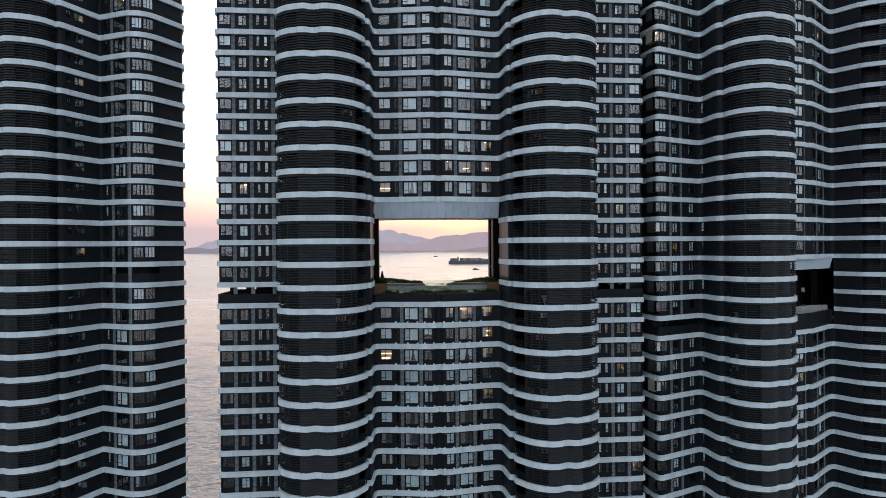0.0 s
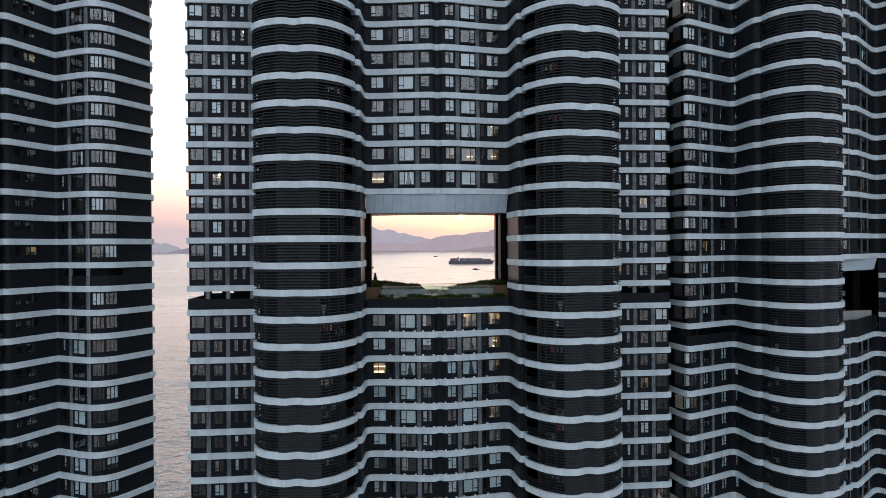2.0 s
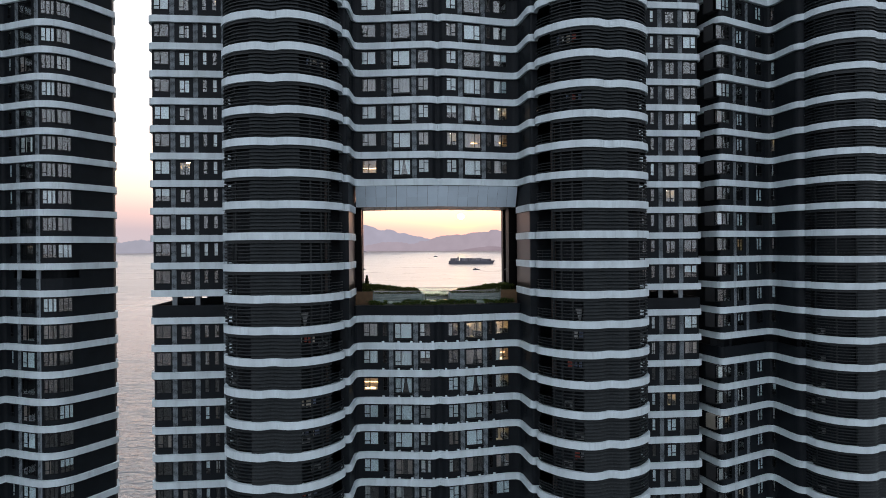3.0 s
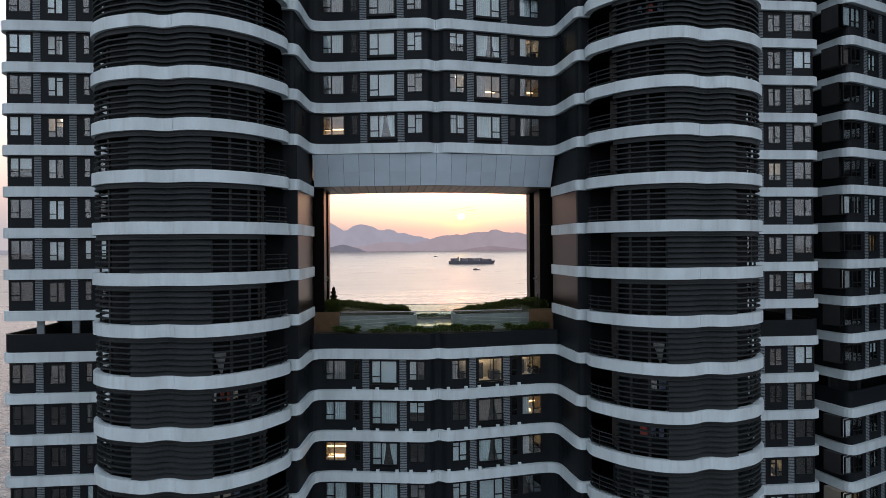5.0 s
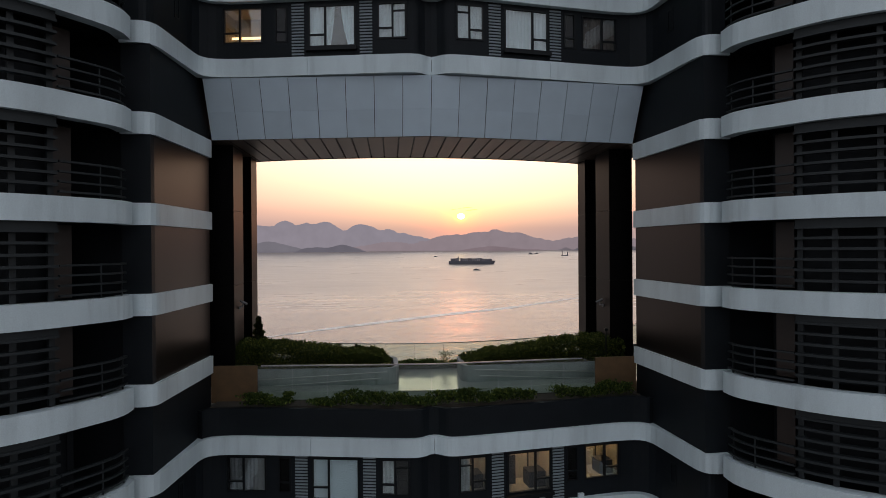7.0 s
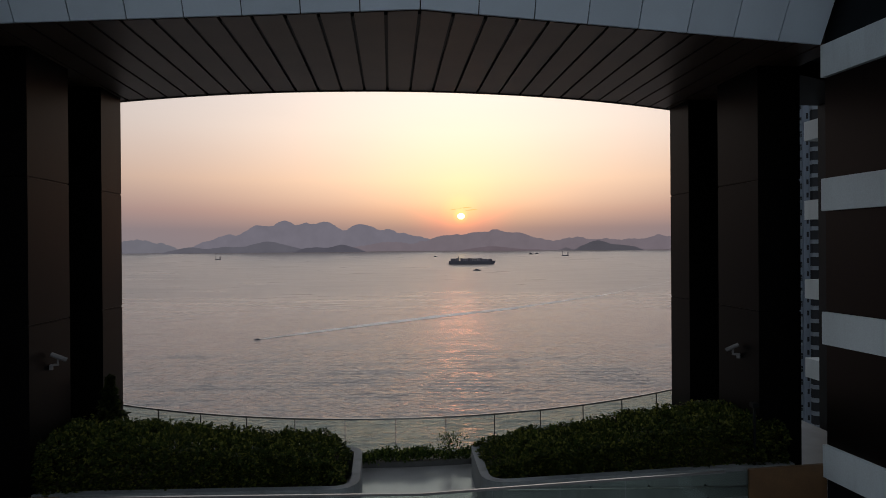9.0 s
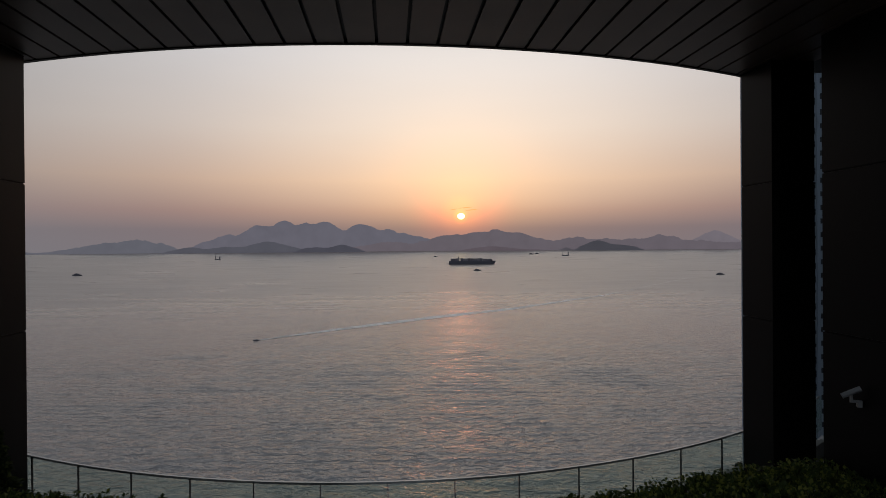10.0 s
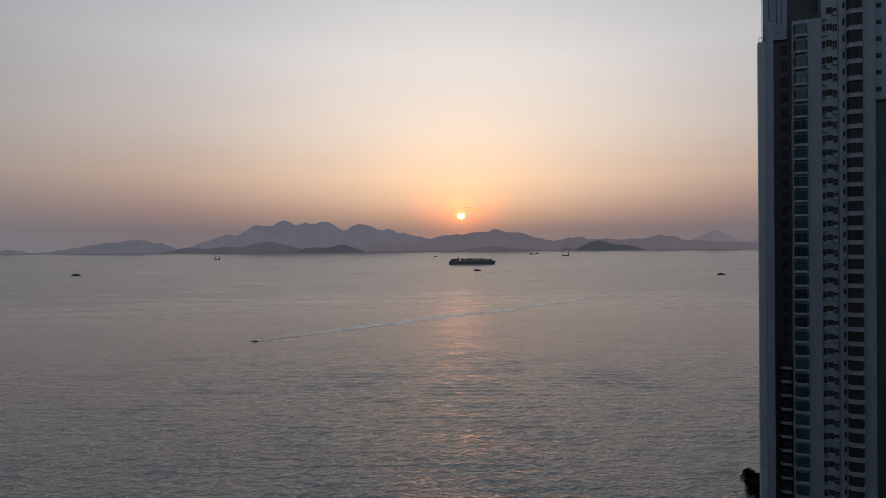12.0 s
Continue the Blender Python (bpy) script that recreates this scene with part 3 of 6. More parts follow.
def s_at_x(path, x):
    s = 0.0
    for a, b in zip(path, path[1:]):
        d = (Vector(b) - Vector(a)).length
        if (a[0] - x) * (b[0] - x) <= 0 and abs(b[0] - a[0]) > 1e-4:
            return s + d * (x - a[0]) / (b[0] - a[0])
        s += d
    return s


CLEAR = STOREY - 0.75


def even(k):
    """Top of the band under storey k, and the stretch of that storey."""
    return BAND0 + STOREY * k, 1.0


def taller_above(k, start=0.17, tall=3.48):
    if k < 3:
        return BAND0 + start + STOREY * k, 1.0
    return BAND0 + start + STOREY * 3 + tall * (k - 3), tall / STOREY


def lift(z, stretch=1.0):
    return Matrix.Translation((0, 0, z)) @ Matrix.Diagonal((1, 1, stretch, 1))


def storey_wall(path, holes, depth=0.22, height=CLEAR):
    """One storey of wall along path with openings (s0, s1, z0, z1), in one piece: a flat wall bent along the path."""
    back, run = offset(path, depth), [0.0]
    for a, b in zip(path, path[1:]):
        run.append(run[-1] + (Vector(b) - Vector(a)).length)
    mesh = lattice("wall", 0.0, run[-1], 0.0, height, holes, 0.0, depth, run)
    for v in mesh.vertices:
        i = max(k for k in range(len(run) - 1) if run[k] <= v.co.x + 1e-4)
        f = (v.co.x - run[i]) / max(run[i + 1] - run[i], 1e-6)
        line = path if v.co.y < depth / 2 else back
        a, b = line[i], line[i + 1]
        v.co.x, v.co.y = a[0] + (b[0] - a[0]) * f, a[1] + (b[1] - a[1]) * f
    mesh.update()
    return mesh


def pier_mesh(w=0.52, depth=0.14, ribs=18):
    """A pier with horizontal ribs, as one folded profile."""
    prof = [(depth, 0.0)]
    for i in range(ribs):
        z = 0.03 + (CLEAR - 0.06) * i / ribs
        prof += [(0.004, z), (-0.03, z + 0.01), (-0.03, z + 0.07), (0.004, z + 0.08)]
    prof += [(0.004, CLEAR), (depth, CLEAR)]
    n = len(prof)
    v = [(x, y, z) for x in (-w / 2, w / 2) for y, z in prof]
    f = [(i, n + i, n + (i + 1) % n, (i + 1) % n) for i in range(n)] + [tuple(range(n)), tuple(reversed(range(n, 2 * n)))]
    return raw("pier", v, f)


PIER = pier_mesh()


class Facade:
    """A stretch of window wall that repeats from storey to storey. items: (kind, s or x of its middle, sill)."""

    def __init__(self, tower, path, items, piers, by_x=True, fine=False, sign=1):
        self.tower, self.path, self.fine = tower, path, fine
        self.spots, holes = [], []
        for kind, x, sill in items:
            s = s_at_x(path, x) if by_x else x
            w, h = WINDOW_KINDS[kind][:2]
            p, t = along(path, s)
            self.spots.append((kind, p, math.atan2(t.y, t.x), sill))
            holes.append((s - w / 2, s + w / 2, sill, sill + h))
        self.mesh = storey_wall(path, holes)
        self.blank = storey_wall(path, [])
        self.piers = []
        for x in piers:
            p, t = along(path, s_at_x(path, x) if by_x else x)
            self.piers.append((p, math.atan2(t.y, t.x)))

    def storey(self, k, special=None, rise=even, pale=0.0):
        z, stretch = rise(k)
        link("wall", self.mesh, M_WALL, self.tower, m=lift(z, stretch))
        for i, (kind, p, turn, sill) in enumerate(self.spots):
            lit, cover = (special or {}).get((k, i), (None, None))
            window(self.tower, kind, (p.x, p.y, z + sill * stretch), turn, self.fine, lit, cover, stretch, pale)
        for p, turn in self.piers:
            link("pier", PIER, M_PIER, self.tower, m=Matrix.Translation((p.x, p.y, z)) @ Matrix.Rotation(turn, 4, "Z") @ Matrix.Diagonal((1, 1, stretch, 1)))


def band_mesh(path, seams=(), depth=0.45):
    so, total = Soup(), length(path)
    stops = [0.0] + list(seams) + [total]
    for a, b in zip(stops, stops[1:]):
        so.ribbon(cut(path, a + (0.008 if a else 0), b - (0.008 if b < total else 0)), depth, -0.75, 0)
    if seams:
        so.ribbon(offset(path, 0.03), depth - 0.06, -0.73, -0.02)
    return so.mesh("band")


def bands(tower, path, levels, seams=(), rise=even):
    mesh = band_mesh(path, seams)
    for k in levels:
        link("band", mesh, M_BAND, tower, m=lift(rise(k)[0]))


def plate(tower, path, levels, name="slab", z0=-0.6, z1=-0.12, close=(), rise=even):
    """A floor plate inside a band."""
    ring = [tuple(p) for p in path] + list(close)
    n = len(ring)
    v = [(x, y, z0) for x, y in ring] + [(x, y, z1) for x, y in ring]
    f = [tuple(reversed(range(n))), tuple(range(n, 2 * n))] + [(i, (i + 1) % n, n + (i + 1) % n, n + i) for i in range(n)]
    mesh = raw(name, v, f)
    for k in levels:
        link(name, mesh, M_WALL, tower, m=lift(rise(k)[0]))


# ---- the louvred bays ----
FIN_Z = [0.30 + 0.345 * i for i in range(6)]


def fan_mesh(r=0.25, n=14):
    """A round fan grille: a raised ring and a hub."""
    v, f = [], []
    for rr, y in ((r, -0.2), (r, -0.235), (r * 0.82, -0.235), (r * 0.78, -0.21), (0.06, -0.21), (0.05, -0.23)):
        v += [(-0.1 + rr * math.cos(6.283 * i / n), y, 0.33 + rr * math.sin(6.283 * i / n)) for i in range(n)]
    for j in range(5):
        f += [(j * n + i, j * n + (i + 1) % n, (j + 1) * n + (i + 1) % n, (j + 1) * n + i) for i in range(n)]
    return raw("fan", v, f + [tuple(range(5 * n, 6 * n))])


AC_CASE = Soup().box(-0.45, 0.45, -0.2, 0.2, 0, 0.65).box(0.22, 0.42, -0.215, -0.2, 0.06, 0.6).mesh("air_conditioner")
AC_FAN = fan_mesh()


class Bay:
    """A rounded louvred bay. path runs so that its inner, balcony end comes last (flip: first)."""

    def __init__(self, tower, path, flip, fine):
        self.tower, self.flip, self.fine = tower, flip, fine
        p = offset(path, 0.16)
        n = length(p)
        self.p, self.n = p, n

        def span(a, b):
            return cut(p, (1 - b) * n, (1 - a) * n) if flip else cut(p, a * n, b * n)
        self.fins = [Soup().ribbon(span(0.0, 0.86), 0.22, z, z + 0.085).mesh("slat") for z in FIN_Z]
        self.rails = [Soup().ribbon(span(0.862, 0.998), 0.13, z, z + 0.06).mesh("rail") for z in (0.12, 0.42, 0.72, 1.02)]
        self.closed = Soup()
        for i in range(7):
            z = 0.0 if i == 0 else FIN_Z[i - 1] + 0.085
            z1 = FIN_Z[i] if i < 6 else CLEAR
            a, b = offset(span(0.40, 0.67), 0.02), offset(span(0.40, 0.67), 0.2)
            base = len(self.closed.v)
            for q, r in zip(a, b):
                self.closed.v += [(q[0], q[1], z), (r[0], r[1], z1), (r[0], r[1] + 0.03, z)]
            k = len(a)
            self.closed.f += [(base + 3 * j, base + 3 * j + 3, base + 3 * j + 4, base + 3 * j + 1) for j in range(k - 1)]
        self.closed = self.closed.mesh("closed_louvre")
        self.header = Soup().ribbon(offset(span(0.0, 0.86), 0.06), 0.10, 2.06, CLEAR).mesh("header")
        posts, self.post_list = Soup(), []
        for f in (0.08, 0.19, 0.30, 0.40, 0.67, 0.735, 0.80, 0.855):
            s = (1 - f) * n if flip else f * n
            q, t = along(p, s)
            pm = Matrix.Translation((q.x, q.y, 0)) @ Matrix.Rotation(math.atan2(t.y, t.x), 4, "Z")
            posts.box(-0.085, 0.085, 0.24, 0.36, 0, CLEAR, pm)
            self.post_list.append(Soup().box(-0.085, 0.085, 0.24, 0.36, 0, CLEAR, pm).mesh("post"))
        self.posts = posts.mesh("louvre_post")
        tips, self.tip_list = Soup(), []
        for f in (0.93, 0.985):
            s = (1 - f) * n if flip else f * n
            q, t = along(p, s)
            pm = Matrix.Translation((q.x, q.y, 0)) @ Matrix.Rotation(math.atan2(t.y, t.x), 4, "Z")
            tips.box(-0.025, 0.025, 0.06, 0.10, 0, 1.1, pm)
            self.tip_list.append(Soup().box(-0.025, 0.025, 0.06, 0.10, 0, 1.1, pm).mesh("rail_post"))
        self.tips = tips.mesh("rail_posts")
        joined = Soup()
        for m in self.fins + self.rails:
            b = len(joined.v)
            joined.v += [v.co.copy() for v in m.vertices]
            joined.f += [tuple(b + i for i in q.vertices) for q in m.polygons]
        self.joined = joined.mesh("louvres")
        inner = offset(path, 1.9)
        self.screen = Soup().ribbon(offset(span(0.0, 0.45), 0.8), 0.12, -0.1, CLEAR + 0.1).mesh("screen_wall")
        self.back = Soup().ribbon(inner, 0.15, -0.1, CLEAR + 0.1).mesh("wall")
        self.door = Soup().box(-0.3, 0.3, 0, 0.06, 0, 2.3).mesh("door")

    def storey(self, k, rise=even):
        z, stretch = rise(k)
        m = lift(z, stretch)
        if self.fine and -8 <= k <= 5:
            for f in self.fins:
                link("slat", f, M_LOUVRE, self.tower, m=m)
            for f in self.rails:
                link("rail", f, M_LOUVRE, self.tower, m=m)
            for f in self.post_list:
                link("post", f, M_LOUVRE, self.tower, m=m)
            for f in self.tip_list:
                link("rail_post", f, M_LOUVRE, self.tower, m=m)
        else:
            tagged(link("louvres", self.joined, M_LOUVRE, self.tower, m=m), kind="stuff")
            tagged(link("louvre_post", self.posts, M_LOUVRE, self.tower, m=m), kind="stuff")
            tagged(link("rail_posts", self.tips, M_LOUVRE, self.tower, m=m), kind="stuff")
        for name, mesh, mat in (("closed_louvre", self.closed, M_SHUT), ("header", self.header, M_LOUVRE), 
                                ("wall", self.back, M_WALL), ("screen_wall", self.screen, M_WALL)):
            link(name, mesh, mat, self.tower, m=m)
        for f, chance in ((0.12, 0.25), (0.21, 0.3), (0.70, 0.3), (0.77, 0.4), (0.83, 0.2)):
            if RNG.random() < chance and k < -5:
                q, t = along(self.p, (1 - f) * self.n if self.flip else f * self.n)
                nrm = Vector((-t.y, t.x))
                q = q + nrm * RNG.uniform(0.6, 0.9)
                unit = link("air_conditioner", AC_CASE, M_AC, self.tower,
                            m=Matrix.Translation((q.x, q.y, z + RNG.choice((0, 0.1, 0.75, 1.2)))) @ Matrix.Rotation(math.atan2(t.y, t.x), 4, "Z"))
                link("fan", AC_FAN, M_FRAME, unit)
        if self.fine and RNG.random() < 0.7:
            q, t = along(self.p, (1 - 0.90) * self.n if self.flip else 0.90 * self.n)
            q = q + Vector((-t.y, t.x)) * 1.2
            link("door", self.door, M_DOOR, self.tower, m=Matrix.Translation((q.x, q.y, z)) @ Matrix.Rotation(math.atan2(t.y, t.x), 4, "Z"))


# ---- plans ----
BULGE = [(-22.0, -3.0), (-22.65, -5.6), (-22.2, -7.1), (-20.7, -8.5), (-18.2, -9.45), (-17.05, -8.85), (-15.7, -9.6), (-14.1, -9.4), (-12.85, -8.75),
         (-11.7, -7.8), (-10.3, -5.7), (-10.35, -4.75)]
RECESS_L = [(-10.85, -4.5), (-9.75, -4.55), (-9.35, -0.45), (-8.2, -0.4), (-1.25, -1.6), (-0.5, -1.62), (0, -1.1)]
RECESS = RECESS_L + mirror(RECESS_L)[1:]
SIDE = [(-10.85, -4.5), (-9.75, -4.55), (-9.4, 1.0)]
WING = [(-32.6, 9.0), (-32.6, 0.85), (-21.6, 0.85)]
TOP = 12
LOW = -16


def tower_foot(t, path, rise=even):
    """Plain banded wall from the lowest storey down to the ground."""
    top = rise(LOW)[0] - 0.75
    link("wall", Soup().ribbon(offset(path, 0.25), 0.4, 3.0, top).mesh("wall"), M_WALL, t)
    bands(t, path, range(LOW - 19, LOW), rise=rise)


def box_part(tower, name, mat, x0, x1, y0, y1, z0, z1):
    return link(name, Soup().box(x0, x1, y0, y1, z0, z1).mesh(name), mat, tower)


def central_tower():
    t = tagged(new("apartment_tower"), "dark high-rise with pale bands, louvred bays and open sky garden", "apartment tower")
    bulge, rec = rounded(BULGE, 0.8), rounded(RECESS, 0.7)
    wing = rounded(WING, 1.1, 6)
    for flip in (False, True):
        pth = mirror(bulge) if flip else bulge
        n = length(pth)
        seam = [n * f for f in ((0.45, 0.78) if flip else (0.22, 0.55))]
        bands(t, pth, range(LOW, TOP), seam)
        if flip:
            inner = [(21.5, 0.9), (10.9, 0.9), (10.9, -4.9)]
        else:
            inner = [(-10.9, -4.9), (-10.9, 0.9), (-21.5, 0.9)]
        plate(t, offset(pth, 0.3), range(LOW, TOP), close=inner)
        tower_foot(t, pth)
        bay = Bay(t, pth, flip, True)
        for k in range(LOW, TOP - 1):
            bay.storey(k)
        # the wing beside it
        w = mirror(wing) if flip else wing
        bands(t, w, range(LOW, TOP))
        tower_foot(t, w)
        wp = offset(w, 0.3)
        sg = 1 if flip else -1
        fac = Facade(t, wp, [("casement_r" if flip else "casement", sg * 31.05, 0.70), ("pair_r" if flip else "pair", sg * 28.55, 0.60),
                             ("slit", sg * 26.3, 0.70), ("slit", sg * 25.2, 0.70)], [sg * 29.85, sg * 27.3, sg * 24.2])
        for k in range(LOW, TOP - 1):
            if k != -5:
                fac.storey(k, pale=-0.45)
        plate(t, [(sg * 32.0, 1.3), (sg * 21.0, 1.3), (sg * 21.0, 9.0), (sg * 32.0, 9.0)][::-sg], range(LOW, TOP))
        # the open refuge storey of the wing
        z = BAND0 - 5 * STOREY
        link("parapet", Soup().ribbon(offset(w, 0.12), 0.2, 0, 1.35).mesh("parapet"), M_WALL, t, m=Matrix.Translation((0, 0, z)))
        for x in (29.85, 27.3, 24.2):
            link("pier", PIER, M_PIER, t, m=Matrix.Translation((sg * x, 1.3, z)))
        gaps = [(31.5, 30.1), (29.2, 28.5)] if not flip else [(31.9, 31.2), (30.2, 29.4)]
        holes = [(*sorted((sg * a, sg * b)), 1.55, STOREY) for a, b in gaps]
        mesh = lattice("wall", *sorted((sg * 32.6, sg * 21.0)), 0, STOREY, holes, 8.8, 9.0)
        link("wall", mesh, M_WALL, t, m=Matrix.Translation((0, 0, z)))
    # the recess between the bays
    above, below = range(0, TOP), range(LOW, -4)
    half = length(rec) / 2
    bands(t, rec, list(above) + list(below), (half - 5.2, half, half + 5.2))
    tower_foot(t, rec)
    wp = offset(rec, 0.28)
    items = [("casement", -7.75, 0.70), ("slit", -6.15, 0.70), ("large", -4.05, 0.45), ("pair", -1.6, 0.70),
             ("pair_r", 1.6, 0.70), ("large_r", 4.05, 0.45), ("slit", 6.0, 0.70), ("casement_r", 7.4, 0.70)]
    fac = Facade(t, wp, items, (-5.45, -2.65, 2.65, 5.35), fine=True)
    warm, none = (True, "none"), (False, "none")
    # storey: its windows from one end of the recess to the other
    homes = {3: ("brown", "none", "grey", "grey", "blind", "sheer", "none", "sheer"), 2: ("sheer", "none", "blind", "blind", "half", "tied", "none", "one"),
             1: ("grey", "none", "blind", "brown", "one", "grey", "none", "brown"), 0: ("none", "none", "tied", "sheer", "sheer", "sheer", "none", "brown"),
             -6: ("grey", "none", "blind", "one", "one", "none", "none", "none"), -7: ("sheer", "none", "sheer", "half", "none", "tied_brown", "none", "one"),
             -8: ("none", "none", "tied", "none", "blind", "tied", "none", "one"), -9: ("sheer", "none", "sheer", "grey", "blind", "blind", "none", "none")}
    special = {(k, i): (False, c) for k, row in homes.items() for i, c in enumerate(row)}
    special.update({(0, 0): ("low", "none"), (1, 4): (True, "one"), (1, 5): ("low", "one"), (1, 7): ("low", "one"), (2, 7): (True, "one"), (-6, 4): (True, "one"), (-6, 5): warm, (-6, 7): warm,
                    (-7, 7): ("low", "one"), (-8, 0): ("low", "none"), (-8, 7): (True, "one")})
    for k in range(LOW, TOP):
        for i in (1, 6):
            special[k, i] = none
    for k in list(range(0, TOP - 1)) + list(range(LOW, -5)):
        fac.storey(k, special, pale=0.3 if k < 0 else 0.0)
    # black ledge under each large window; the shadow strip there is its colour
    ledge = Soup().box(-1.06, 1.06, -0.2, 0.06, 0, 0.14).mesh("sill")
    for k in list(range(0, TOP - 1)) + list(range(LOW, -5)):
        for x in (-4.05, 4.05):
            q, d = along(wp, s_at_x(wp, x))
            link("sill", ledge, M_FRAME, t, m=Matrix.Translation((q.x, q.y, BAND0 + STOREY * k + 0.28)) @ Matrix.Rotation(math.atan2(d.y, d.x), 4, "Z"))
    cleat = Soup().box(-0.12, 0.12, -0.05, 0.09, 0, 0.2).mesh("cleat")
    for k in range(-14, -5):
        for x in (-6.35, -4.6, -3.15, -2.1, -0.75, 0.75, 2.1, 3.15, 4.6, 6.35):
            q, d = along(rec, s_at_x(rec, x))
            link("cleat", cleat, M_BAND, t, m=Matrix.Translation((q.x, q.y + 0.12, BAND0 + STOREY * k)) @ Matrix.Rotation(math.atan2(d.y, d.x), 4, "Z"))
    for level in (above, below):
        plate(t, [(-9.2, 0.1), (-0.5, -1.2), (0.5, -1.2), (9.2, 0.1), (9.2, 7.0), (-9.2, 7.0)], level)
    # small windows in the slanting side walls
    for sg in (-1, 1):
        tiny = [(k, sg) for k in list(range(0, 6)) + list(range(-14, -5))]
        for k, _ in tiny:
            window(t, "tiny", (sg * 9.79, -2.0, BAND0 + STOREY * k + 1.0), radians(-sg * 84.4), False, False, "blind")
    # the sides of the sky garden: brown panels between bands
    for flip in (False, True):
        side = mirror(SIDE) if flip else SIDE
        bands(t, rounded(side, 0.5), range(-4, 0))
        for k in range(-4, 0):
            z0 = BAND0 + STOREY * k
            p = offset(side, 0.12)
            brown = cut(p, 1.25, length(p)) if not flip else cut(p, 0, length(p) - 1.25)
            dark = cut(p, 0, 1.25) if not flip else cut(p, length(p) - 1.25, length(p))
            link("panel", Soup().ribbon(brown, 0.25, 0, CLEAR).mesh("panel"), M_WALL if k == -1 else M_BROWN, t, m=Matrix.Translation((0, 0, z0)))
            link("wall", Soup().ribbon(dark, 0.3, 0, CLEAR).mesh("wall"), M_WALL, t, m=Matrix.Translation((0, 0, z0)))
        link("panel", Soup().ribbon(offset(side, 0.12), 0.3, 0, CLEAR).mesh("panel"), M_WALL, t, m=Matrix.Translation((0, 0, BAND0 - 5 * STOREY)))
        sg = 1 if flip else -1
        box_part(t, "core", M_WALL, *sorted((sg * 10.6, sg * 15.3)), -3.8, 0.95, EYE - 8, EYE + 8)
    for flip in (False, True):
        mesh = Soup().box(*((15.7, 18.5) if flip else (-18.5, -15.7)), 8.95, 10.2, -0.75, 0).mesh("band")
        for k in range(-4, 0):
            link("band", mesh, M_BAND, t, m=Matrix.Translation((0, 0, BAND0 + 0.2 + STOREY * k)))
    # the dark mass behind the fronts
    z0, z1 = 4, BAND0 + STOREY * (TOP - 1)
    for sg in (-1, 1):
        box_part(t, "core", M_WALL, *sorted((sg * 15.3, sg * 21.3)), 1.0, 8.9, z0, z1)
        box_part(t, "core", M_WALL, *sorted((sg * 9.6, sg * 15.3)), 1.2, 8.9, z0, EYE - 7.0)
        box_part(t, "core", M_WALL, *sorted((sg * 9.6, sg * 15.3)), 1.2, 8.9, EYE + 5.4, z1)
        box_part(t, "core", M_WALL, *sorted((sg * 21.3, sg * 32.0)), 3.4, 8.7, z0, BAND0 - 5 * STOREY)
        box_part(t, "core", M_WALL, *sorted((sg * 21.3, sg * 32.0)), 3.4, 8.7, BAND0 - 4 * STOREY, z1)
    box_part(t, "core", M_WALL, -9.6, 9.6, 1.9, 6.2, z0, EYE - 8.0)
    box_part(t, "core", M_WALL, -9.6, 9.6, 1.9, 6.2, EYE + 7.6, z1)
    box_part(t, "podium", M_WALL, -32.0, 32.0, 2.0, 8.8, 3.0, BAND0 + LOW * STOREY)
    return t


TOWER = central_tower()


